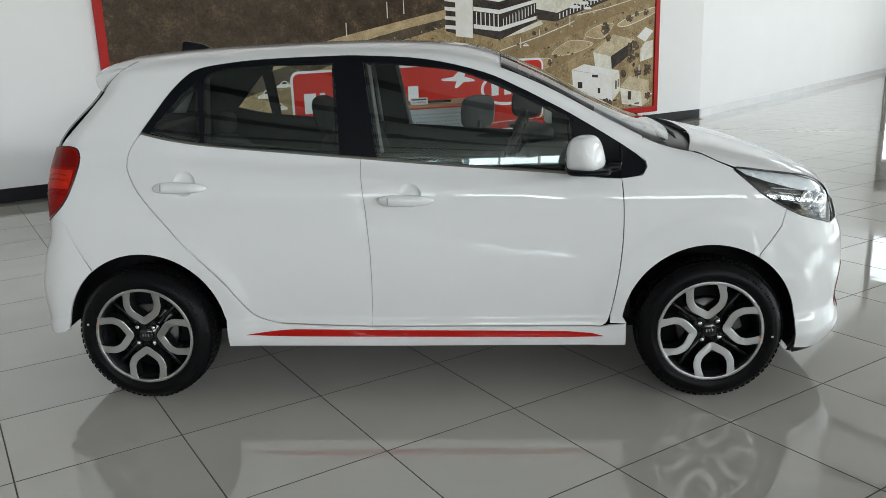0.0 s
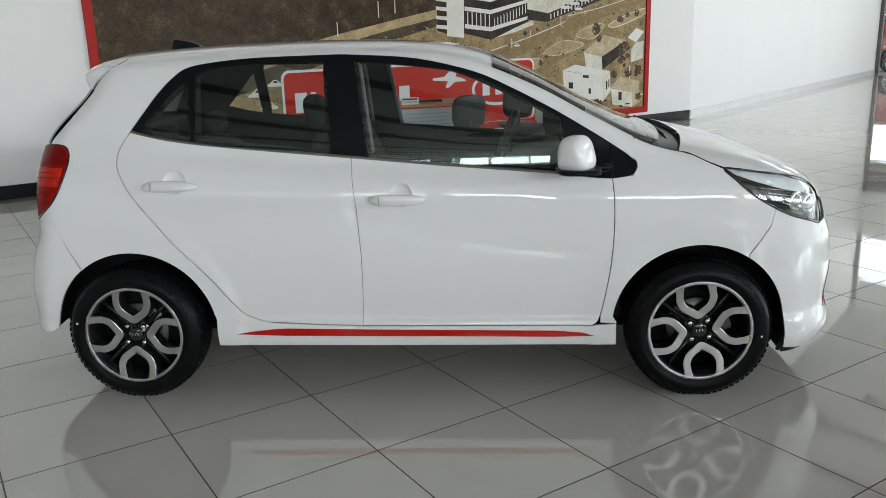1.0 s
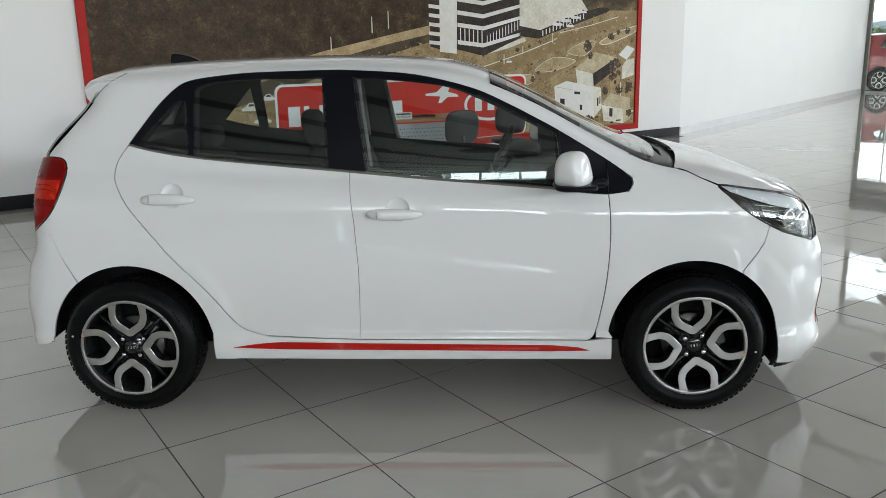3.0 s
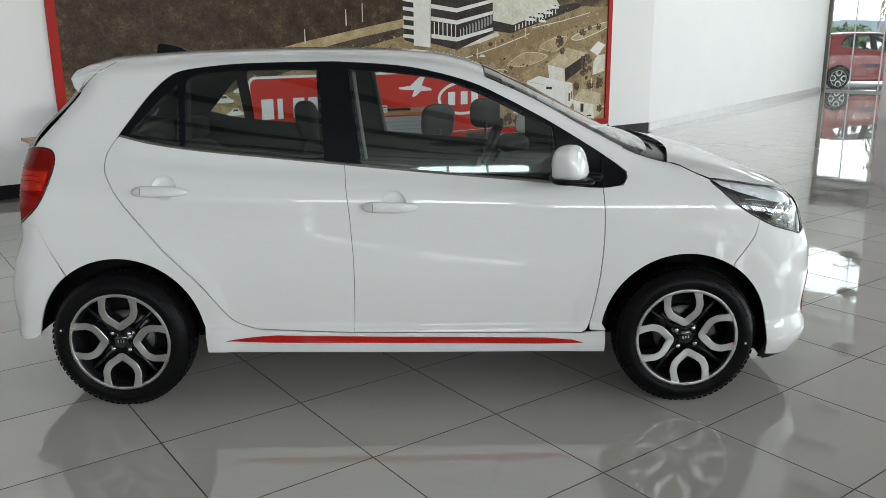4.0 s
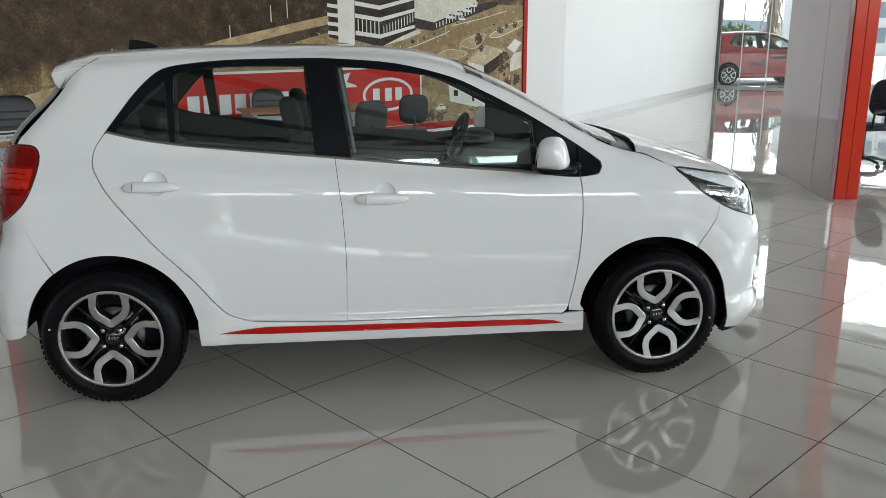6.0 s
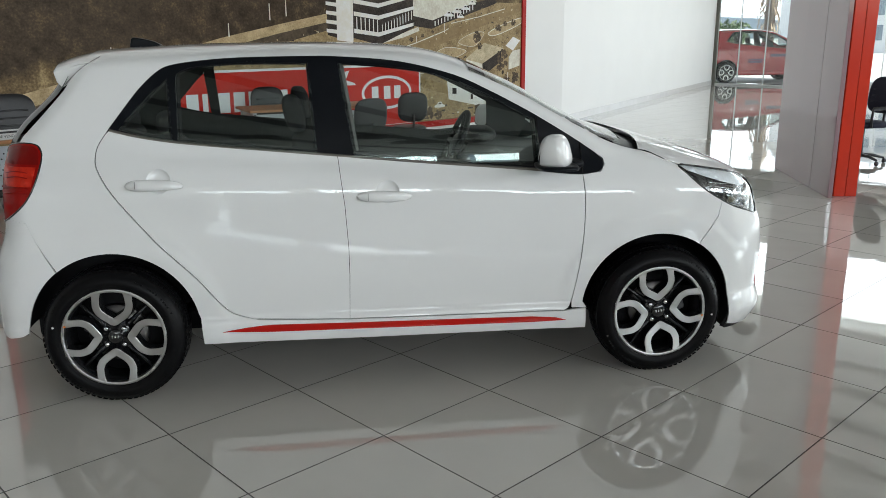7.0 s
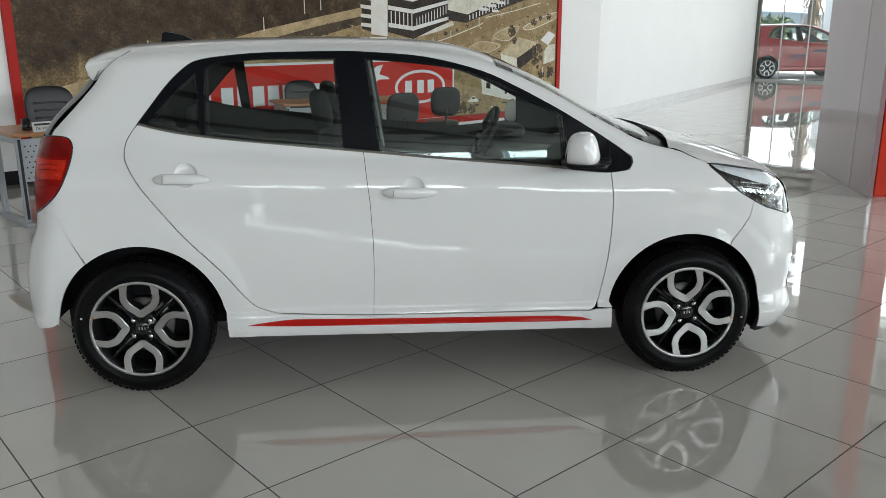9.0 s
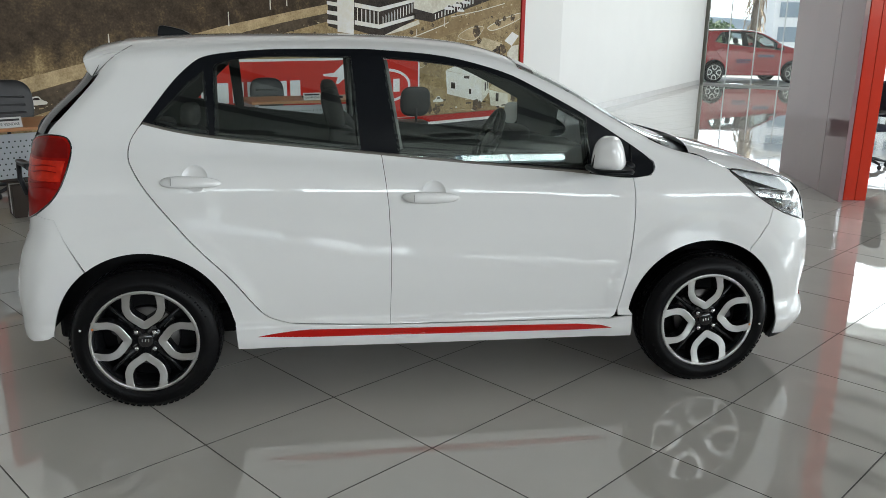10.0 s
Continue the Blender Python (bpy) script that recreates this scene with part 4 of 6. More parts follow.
    tube_bm([(0.640, side * (float(half_width(0.640, 1.165)) - 0.001), 1.165), (0.648, side * (float(half_width(0.648, 1.06)) - 0.001), 1.06), (0.652, side * (float(half_width(0.652, 0.945)) - 0.001), 0.945)], 0.004, 5, tri)
    part("corner_joint", tri, GLOSS_BLACK, CAR)
    tri = bmesh.new()
    tube_bm([(0.835, side * (float(half_width(0.835, 1.05)) - 0.002), 1.05), (0.838, side * (float(half_width(0.838, 0.925)) - 0.002), 0.925)], 0.0025, 5, tri)
    part("corner_joint", tri, GLOSS_BLACK, CAR)

part("boot_trim", box_bm(-1.52, -1.28, -0.44, 0.44, 0.70, 1.14, 0.03), CABIN, CAR)
# underside and firewall
part("underbody", box_bm(-1.62, 1.66, -0.44, 0.44, 0.19, 0.30, 0.02), DARK_PLASTIC, CAR)
part("floor_pan", box_bm(-0.84, 0.84, -0.70, 0.70, 0.235, 0.30, 0.01), DARK_PLASTIC, CAR)
part("firewall", box_bm(0.86, 0.90, -0.56, 0.56, 0.28, 0.93), CABIN, CAR)
part("boot_floor", box_bm(-1.58, -0.95, -0.44, 0.44, 0.30, 0.70, 0.02), CABIN, CAR)
part("axle", lathe_bm([(0.03, -0.70), (0.03, 0.70)], 12), DARK_METAL, CAR).matrix_basis = pose(-WHEEL_X, 0, 0.27)
part("axle", lathe_bm([(0.025, -0.70), (0.025, 0.70)], 12), DARK_METAL, CAR).matrix_basis = pose(WHEEL_X, 0, 0.27)
part("head_lining", top_sheet(-1.22, 0.34, 20, drop=0.035, edge=0.97), LINING, CAR)


def seat(x, y, name):
    s = new(name)
    s.parent = CAR
    s.matrix_basis = pose(x, y, 0)
    part("cushion", superbox(0.02, 0, 0.52, 0.27, 0.245, 0.085, 3.2), CLOTH, s)
    part("backrest", superbox(-0.30, 0, 0.80, 0.085, 0.235, 0.30, 3.2, lean=(-0.30, 0)), CLOTH, s)
    part("headrest", superbox(-0.425, 0, 1.175, 0.045, 0.125, 0.085, 3.0, lean=(-0.2, 0)), CLOTH, s)
    for q in (-0.05, 0.05):
        part("headrest_post", tube_bm([(-0.405, q, 1.06), (-0.42, q, 1.13)], 0.006, 6), CHROME, s)
    part("seat_base", box_bm(-0.2, 0.2, -0.18, 0.18, 0.29, 0.45, 0.02), CABIN, s)


seat(0.0, -0.34, "front_seat")
seat(0.0, 0.34, "front_seat")
part("rear_bench", superbox(-0.72, 0, 0.52, 0.26, 0.60, 0.09, 3.4), CLOTH, CAR)
part("rear_backrest", superbox(-1.04, 0, 0.78, 0.09, 0.60, 0.26, 3.4, lean=(-0.32, 0)), CLOTH, CAR)
for q in (-0.36, 0.36):
    part("rear_headrest", superbox(-1.135, q, 1.08, 0.045, 0.12, 0.06, 3.0), CLOTH, CAR)
dash = prism_bm([(0.40, 0.70), (0.42, 0.84), (0.47, 0.93), (0.54, 0.965), (0.70, 0.955), (0.92, 0.925), (0.92, 0.60), (0.50, 0.55)], -0.56, 0.56, 0.02)
part("dashboard", dash, CABIN, CAR)
part("instrument_hood", superbox(0.545, 0.34, 0.985, 0.085, 0.165, 0.045, 2.6), CABIN, CAR)
wheel_b = bmesh.new()
ring = []
tor_m = pose(0.405, 0.34, 0.935, 0, -66, 0)
for i in range(40):
    a = 2 * math.pi * i / 40
    ring.append((0.182 * math.cos(a), 0.182 * math.sin(a), 0))
tube_bm([tor_m @ Vector(p) for p in ring + ring[:2]], 0.0155, 10, wheel_b)
for a in (0, 180, 90):
    tube_bm([tor_m @ Vector((0.02 * math.cos(radians(a)), 0.02 * math.sin(radians(a)), -0.02)), tor_m @ Vector((0.178 * math.cos(radians(a)), 0.178 * math.sin(radians(a)), 0))], 0.017, 8, wheel_b)
join(wheel_b, superbox(0, 0, -0.015, 0.065, 0.075, 0.03, 3.0), tor_m)
part("steering_wheel", wheel_b, CABIN, CAR, "black steering wheel")
col_b = tube_bm([(0.43, 0.34, 0.925), (0.60, 0.34, 0.85)], 0.035, 10)
part("steering_column", col_b, CABIN, CAR)
part("inner_mirror", superbox(0.50, 0, 1.275, 0.02, 0.11, 0.032, 3.2), GLOSS_BLACK, CAR)

part("screen_border", top_sheet(0.358, 0.43, 10, drop=-0.0045), GLOSS_BLACK, CAR, "black printed border along the windscreen top")
# wipers on the cowl
wip = bmesh.new()
for y0, y1 in ((-0.50, 0.02), (-0.02, 0.46)):
    tube_bm([(1.10, y0, 1.005), (1.12, (y0 + y1) / 2, 1.034), (1.11, y1, 1.044)], 0.009, 6, wip)
    tube_bm([(1.045, y0 + 0.05, 1.036), (1.07, y1, 1.058)], 0.007, 6, wip)
part("wiper", wip, DARK_PLASTIC, CAR)

# roof aerial and spoiler
part("aerial_fin", prism_bm([(-1.215, 1.468), (-1.205, 1.512), (-1.19, 1.516), (-1.15, 1.509), (-1.10, 1.497), (-1.06, 1.476)], 0.055, 0.095, 0.006), BLACK_TRIM, CAR, "black roof aerial")
sp_rows = []
r0 = float(ROOF(-1.24))
for y in np.linspace(-0.472, 0.472, 31):
    k = abs(y) / 0.472
    dz = float(solve_up(-1.24, min(abs(y), 0.475))) - r0
    sx = 0.030 * k ** 5
    sq = 1 - 0.25 * k ** 10
    prof = [(-1.225, r0 + dz), (-1.30, r0 - 0.010 + dz), (-1.375 + sx, r0 - 0.026 + dz * 0.9), (-1.425 + sx, r0 - 0.045 + dz * 0.8), (-1.438 + sx, r0 - 0.060 + dz * 0.7), (-1.430 + sx, r0 - 0.085 + dz * 0.3), (-1.415 + sx * 0.6, 1.335), (-1.385 + sx * 0.4, 1.314), (-1.345, 1.328), (-1.288, 1.394)]
    wide = (0.475, 0.484, 0.474, 0.468, 0.466, 0.468, 0.472, 0.488, 0.503, 0.498)
    sp_rows.append([(px, y * w / 0.472, pz) for (px, pz), w in zip(prof, wide)])
sp = grid_bm(sp_rows)
for row in (sp_rows[0], sp_rows[-1]):
    cap_f = sp.faces.new([sp.verts.new(p) for p in row])
    bmesh.ops.triangulate(sp, faces=[cap_f], ngon_method="EAR_CLIP")
bmesh.ops.remove_doubles(sp, verts=list(sp.verts), dist=1e-5)
bmesh.ops.recalc_face_normals(sp, faces=list(sp.faces))
part("roof_spoiler", sp, PAINT, CAR)
for side in (-1, 1):
    gap_b = tube_bm([(x, side * (float(half_width(x, z)) + 0.0008), z) for x, z in ((-1.225, 1.436), (-1.25, 1.418), (-1.285, 1.393), (-1.325, 1.356), (-1.355, 1.325))], 0.0022, 6)
    part("spoiler_joint", gap_b, SATIN_JOINT, CAR)

# front face details
part("grille", end_sheet(0.60, 0.68, 4, True, -0.006, y_to=0.36), GLOSS_BLACK, CAR, "slim black front grille")
part("lower_intake", end_sheet(0.24, 0.40, 6, True, -0.006, y_to=0.40), BLACK_TRIM, CAR, "wide black lower intake")

# ---- mural ----
def print_colour(name, a, b, scale, rough=0.45, detail=8.0, third=None, fine=0.55, lo=0.60, hi=0.95):
    """Printed photo paper: two or three blotchy tones."""
    m = bpy.data.materials.new(name)
    m.use_nodes = True
    nt = m.node_tree
    p = nt.nodes["Principled BSDF"]
    p.inputs["Roughness"].default_value = rough
    p.inputs["Specular IOR Level"].default_value = 0.12
    co = nt.nodes.new("ShaderNodeTexCoord")
    n1 = nt.nodes.new("ShaderNodeTexNoise")
    n1.inputs["Scale"].default_value, n1.inputs["Detail"].default_value, n1.inputs["Roughness"].default_value = scale, detail, 0.72
    n2 = nt.nodes.new("ShaderNodeTexNoise")
    n2.inputs["Scale"].default_value, n2.inputs["Detail"].default_value = scale * 9, 3.0
    nt.links.new(co.outputs["Object"], n1.inputs["Vector"])
    nt.links.new(co.outputs["Object"], n2.inputs["Vector"])
    mul = nt.nodes.new("ShaderNodeMath")
    mul.operation = "MULTIPLY_ADD"
    mul.inputs[1].default_value = fine
    nt.links.new(n2.outputs["Fac"], mul.inputs[0])
    nt.links.new(n1.outputs["Fac"], mul.inputs[2])
    ramp = nt.nodes.new("ShaderNodeValToRGB")
    ramp.color_ramp.elements[0].position, ramp.color_ramp.elements[0].color = lo, (*a, 1)
    ramp.color_ramp.elements[1].position, ramp.color_ramp.elements[1].color = hi, (*b, 1)
    if third:
        e = ramp.color_ramp.elements.new(lo + 0.57 * (hi - lo))
        e.color = (*third, 1)
    nt.links.new(mul.outputs[0], ramp.inputs[0])
    nt.links.new(ramp.outputs[0], p.inputs["Base Color"])
    return m


def scrubland():
    """Printed dark scrub that thins to pale dry grass down the slope."""
    m = print_colour("print_scrub", (0.030, 0.0205, 0.0125), (0.19, 0.132, 0.068), 5.0, third=(0.074, 0.051, 0.031), fine=0.45, lo=0.53, hi=1.0, detail=14.0)
    nt = m.node_tree
    p = nt.nodes["Principled BSDF"]
    dark = [n for n in nt.nodes if n.bl_idname == "ShaderNodeValToRGB"][0]
    dry = nt.nodes.new("ShaderNodeValToRGB")
    dry.color_ramp.elements[0].position, dry.color_ramp.elements[0].color = 0.55, (0.075, 0.050, 0.027, 1)
    dry.color_ramp.elements[1].position, dry.color_ramp.elements[1].color = 0.95, (0.46, 0.345, 0.175, 1)
    dry.color_ramp.elements.new(0.75).color = (0.20, 0.138, 0.068, 1)
    nt.links.new(dark.inputs[0].links[0].from_socket, dry.inputs[0])
    co = [n for n in nt.nodes if n.bl_idname == "ShaderNodeTexCoord"][0]
    xyz = nt.nodes.new("ShaderNodeSeparateXYZ")
    nt.links.new(co.outputs["Object"], xyz.inputs[0])
    patch = nt.nodes.new("ShaderNodeTexNoise")
    patch.inputs["Scale"].default_value, patch.inputs["Detail"].default_value, patch.inputs["Roughness"].default_value = 1.9, 7.0, 0.65
    nt.links.new(co.outputs["Object"], patch.inputs["Vector"])
    last = None
    for src, k in ((xyz.outputs["X"], 0.13), (xyz.outputs["Z"], -1.0), (patch.outputs["Fac"], 0.8)):
        step = nt.nodes.new("ShaderNodeMath")
        step.operation = "MULTIPLY_ADD"
        step.inputs[1].default_value = k
        nt.links.new(src, step.inputs[0])
        if last is None:
            step.inputs[2].default_value = 1.04 - 0.40
        else:
            nt.links.new(last, step.inputs[2])
        last = step.outputs[0]
    edge = nt.nodes.new("ShaderNodeMapRange")
    edge.interpolation_type = "SMOOTHSTEP"
    edge.inputs["From Min"].default_value, edge.inputs["From Max"].default_value = -0.12, 0.16
    nt.links.new(last, edge.inputs["Value"])
    mix = nt.nodes.new("ShaderNodeMix")
    mix.data_type = "RGBA"
    nt.links.new(edge.outputs[0], mix.inputs[0])
    nt.links.new(dark.outputs[0], mix.inputs[6])
    nt.links.new(dry.outputs[0], mix.inputs[7])
    nt.links.new(mix.outputs[2], p.inputs["Base Color"])
    return m


SCRUB = scrubland()
DIRT = print_colour("print_dirt", (0.19, 0.128, 0.060), (0.47, 0.350, 0.185), 4.0)
ROAD = print_colour("print_road", (0.235, 0.160, 0.076), (0.34, 0.240, 0.120), 2.0)
ROAD_DARK = print_colour("print_asphalt", (0.055, 0.040, 0.026), (0.13, 0.098, 0.065), 3.0)
ISLAND = print_colour("print_verge", (0.31, 0.225, 0.118), (0.56, 0.43, 0.25), 6.0)
PALE = print_colour("print_pale", (0.600, 0.552, 0.456), (0.820, 0.816, 0.720), 3.0)
WHITE_P = print_colour("print_white", (0.744, 0.708, 0.624), (0.820, 0.820, 0.820), 2.0)
DARK_P = print_colour("print_dark", (0.017, 0.013, 0.011), (0.072, 0.054, 0.042), 6.0)
ROOF_P = print_colour("print_roof", (0.38, 0.31, 0.19), (0.66, 0.56, 0.38), 6.0)
TREE_P = print_colour("print_tree", (0.030, 0.022, 0.017), (0.150, 0.105, 0.065), 14.0)
SIGN_RED = surface("print_red", (0.56, 0.028, 0.018), 0.5, vary=0.04, spec=0.1)
SIGN_WHITE = surface("print_sign_white", (0.78, 0.80, 0.82), 0.4, vary=0.03)

MX0, MX1, MZ0, MZ1 = 0.50, 8.60, 0.28, 3.05
MURAL = thing("mural", pose(0, WALL_Y, 0), "large sepia aerial town photograph in a red frame on the wall", "picture")
part("print", box_bm(MX0, MX1, -0.030, -0.002, MZ0, MZ1), SCRUB, MURAL)
for nm, x0, x1, z0, z1 in (("frame_rail", MX0 - 0.09, MX1 + 0.09, MZ0 - 0.09, MZ0), ("frame_rail", MX0 - 0.09, MX1 + 0.09, MZ1, MZ1 + 0.09), ("frame_stile", MX0 - 0.09, MX0, MZ0, MZ1), ("frame_stile", MX1, MX1 + 0.09, MZ0, MZ1)):
    part(nm, box_bm(x0, x1, -0.055, -0.002, z0, z1, 0.004), RED_FRAME, MURAL, "red lacquered frame bar")


def printed(name, pts, mat, level=1, label=""):
    """A flat printed patch of the mural; a higher level lies over a lower one."""
    z = -0.030 - 0.0004 * level
    b = bmesh.new()
    f = b.faces.new([b.verts.new((x, z, zz)) for x, zz in pts])
    bmesh.ops.triangulate(b, faces=[f], ngon_method="EAR_CLIP")
    for q in b.faces:
        q.normal_update()
        if q.normal.y > 0:
            q.normal_flip()
    return part(name, b, mat, MURAL, label)


def band(path, w0, w1=None):
    """A strip of even width along a line."""
    w1 = w1 or w0
    up, dn = [], []
    n = len(path)
    for i, (x, z) in enumerate(path):
        a, b = path[max(0, i - 1)], path[min(n - 1, i + 1)]
        d = Vector((b[0] - a[0], b[1] - a[1])).normalized()
        w = w0 + (w1 - w0) * i / (n - 1)
        up.append((x - d.y * w / 2, z + d.x * w / 2))
        dn.append((x + d.y * w / 2, z - d.x * w / 2))
    return up + dn[::-1]


def clipped(pts):
    return [(min(max(x, MX0 + 0.003), MX1 - 0.003), min(max(z, MZ0 + 0.003), MZ1 - 0.003)) for x, z in pts]


# ground tones
printed("printed_town_ground", clipped([(0.52, 0.29), (8.59, 0.29), (8.59, 2.02), (7.4, 2.02), (6.3, 1.75), (5.6, 1.52), (4.72, 1.66), (4.0, 1.53), (3.2, 1.34), (2.2, 1.02), (1.3, 0.72), (0.52, 0.50)]), DIRT, 2)
printed("printed_lane", clipped(band([(0.52, 0.80), (1.3, 0.99), (2.2, 1.20), (3.2, 1.45), (4.0, 1.61), (4.78, 1.76)], 0.15, 0.12)), ISLAND, 3)
printed("printed_asphalt", clipped(band([(0.52, 0.60), (1.3, 0.80), (2.2, 1.04), (3.2, 1.31), (4.0, 1.50), (4.78, 1.66)], 0.24, 0.10)), ROAD_DARK, 4)
printed("printed_road", clipped(band([(5.0, 0.98), (5.7, 1.17), (6.6, 1.44), (7.5, 1.69), (8.59, 1.97)], 0.26, 0.12)), ROAD, 3)
printed("printed_road", clipped(band([(6.1, 0.72), (6.5, 1.02), (7.2, 1.29), (7.9, 1.53), (8.59, 1.78)], 0.20, 0.09)), ROAD, 3)
printed("printed_kerb", clipped(band([(5.6, 1.255), (6.3, 1.425), (6.85, 1.585), (6.95, 1.625)], 0.014)), PALE, 5)
printed("printed_kerb", clipped(band([(5.55, 1.43), (6.05, 1.53), (6.35, 1.62)], 0.06)), PALE, 4)
printed("printed_kerb", clipped(band([(7.0, 1.70), (7.6, 1.80), (8.2, 1.93)], 0.012)), PALE, 5)
for k, loop in enumerate(([(6.52, 1.17), (6.87, 1.35), (7.33, 1.29), (6.90, 1.155)], [(7.15, 1.42), (7.45, 1.56), (7.72, 1.56), (7.50, 1.36)], [(6.20, 1.03), (6.28, 1.12), (6.52, 1.10), (6.42, 0.98)], [(7.8, 1.55), (8.05, 1.66), (8.58, 1.80), (8.58, 1.70), (8.0, 1.52)])):
    printed("printed_kerb", rounded(loop, 5, True), PALE, 5)
    printed("printed_island", shrink(rounded(loop, 5, True), 0.007 if k != 3 else 0.012), ISLAND, 6)
# white tower block and its banded wings
printed("printed_wing", [(4.73, 1.54), (4.89, 1.50), (4.89, 2.60), (4.73, 2.60)], DARK_P, 6)
for i in range(9):
    z = 1.56 + 0.115 * i
    printed("printed_balcony", [(4.715, z + 0.015), (4.89, z - 0.005), (4.89, z + 0.045), (4.715, z + 0.06)], WHITE_P, 7)
printed("printed_tower", [(4.88, 1.47), (5.15, 1.44), (5.18, 2.60), (4.89, 2.60)], WHITE_P, 8)
printed("printed_front", [(5.15, 1.50), (5.60, 1.40), (5.62, 2.50), (5.18, 2.50)], DARK_P, 7)
printed("printed_flank", [(5.60, 1.40), (6.26, 1.64), (6.26, 2.46), (5.62, 2.50)], DARK_P, 7)
for z in (1.545, 1.77, 1.93, 2.10, 2.27):
    printed("printed_band", [(5.17, z + 0.02), (5.60, z - 0.03), (5.60, z + 0.025), (5.17, z + 0.075)], WHITE_P, 8)
    printed("printed_band", [(5.60, z - 0.03), (6.26, z + 0.12), (6.26, z + 0.165), (5.60, z + 0.025)], WHITE_P, 8)
for i in range(6):
    x = 5.21 + 0.072 * i
    printed("printed_pier", [(x, 1.56 - 0.11 * (x - 5.17)), (x + 0.016, 1.56 - 0.11 * (x - 5.17)), (x + 0.016, 1.78 - 0.11 * (x - 5.17)), (x, 1.78 - 0.11 * (x - 5.17))], WHITE_P, 9)
for i in range(11):
    x = 5.66 + 0.054 * i
    z = 1.40 + 0.36 * (x - 5.60)
    printed("printed_pier", [(x, z + 0.13), (x + 0.013, z + 0.13), (x + 0.013, z + 0.24), (x, z + 0.27)], WHITE_P, 9)
printed("printed_lot", clipped(rounded([(6.80, 1.70), (7.0, 1.735), (7.6, 1.90), (8.0, 2.02), (7.8, 2.06), (7.2, 1.93), (6.83, 1.80)], 4, True)), DARK_P, 7)
# long low hall
printed("printed_hall_roof", clipped([(6.24, 1.80), (6.62, 1.74), (7.55, 2.02), (7.30, 2.30), (6.24, 2.30)]), PALE, 8)
printed("printed_hall_wall", clipped([(6.24, 1.66), (6.60, 1.62), (7.58, 1.93), (7.55, 2.02), (6.62, 1.74), (6.24, 1.80)]), DARK_P, 8)
for i in range(13):
    x = 6.66 + 0.066 * i
    z = 1.640 + 0.302 * (x - 6.60)
    printed("printed_arch", [(x, z), (x + 0.020, z + 0.004), (x + 0.020, z + 0.075), (x, z + 0.075)], WHITE_P, 9)
# houses
printed("printed_roof", [(7.30, 1.17), (7.72, 1.41), (8.18, 1.32), (7.68, 1.09)], ROOF_P, 8)
printed("printed_house", [(7.32, 1.165), (7.68, 1.09), (7.70, 0.90), (7.36, 0.96)], PALE, 8)
printed("printed_house", [(7.68, 1.09), (8.12, 1.29), (8.12, 1.12), (7.70, 0.90)], DARK_P, 8)
printed("printed_roof", [(6.90, 0.93), (7.14, 1.00), (7.86, 0.87), (7.70, 0.79)], WHITE_P, 8)
printed("printed_house", [(6.90, 0.925), (7.70, 0.79), (7.72, 0.42), (6.94, 0.58)], WHITE_P, 8)
printed("printed_house", [(7.70, 0.79), (7.86, 0.87), (7.88, 0.56), (7.72, 0.42)], PALE, 8)
for x, z, w, h in ((7.02, 0.66, 0.09, 0.09), (7.30, 0.80, 0.12, 0.04), (7.78, 0.60, 0.03, 0.13), (7.83, 0.63, 0.02, 0.12), (7.42, 0.56, 0.05, 0.08)):
    printed("printed_window", [(x, z), (x + w, z - 0.01), (x + w, z + h - 0.01), (x, z + h)], DARK_P, 9)
printed("printed_roof", [(7.88, 0.62), (8.06, 0.78), (8.52, 0.68), (8.34, 0.52)], ROOF_P, 8)
printed("printed_house", [(7.88, 0.61), (8.34, 0.52), (8.36, 0.29), (7.93, 0.36)], PALE, 8)
printed("printed_house", [(8.34, 0.52), (8.50, 0.66), (8.52, 0.36), (8.36, 0.29)], ROOF_P, 8)
printed("printed_window", [(8.05, 0.42), (8.12, 0.41), (8.12, 0.54), (8.05, 0.55)], DARK_P, 9)
printed("printed_roof", [(8.22, 1.36), (8.40, 1.50), (8.57, 1.44), (8.40, 1.28)], WHITE_P, 8)
printed("printed_house", [(8.30, 0.98), (8.57, 1.04), (8.57, 1.30), (8.40, 1.28), (8.30, 1.18)], PALE, 8)
rnd = random.Random(11)


TREES = bmesh.new()


def printed_tree(cx, cz, rx, rz, seed):
    """A dark crown of many small overlapping dabs."""
    r2 = random.Random(seed)
    b = TREES
    for k in range(40):
        a, q = r2.uniform(0, 6.283), r2.random() ** 0.6
        px, pz = cx + rx * q * math.cos(a), cz + rz * q * math.sin(a)
        px, pz = min(max(px, MX0 + 0.03), MX1 - 0.03), min(max(pz, MZ0 + 0.03), MZ1 - 0.03)
        s = rx * r2.uniform(0.16, 0.36)
        f = b.faces.new([b.verts.new((px + s * r2.uniform(0.6, 1.1) * math.cos(t), -0.030 - 0.0004 * 10 - 0.000004 * k, pz + s * r2.uniform(0.6, 1.1) * math.sin(t))) for t in np.linspace(0, 2 * math.pi, 7, endpoint=False)])
        f.normal_update()
        if f.normal.y > 0:
            f.normal_flip()


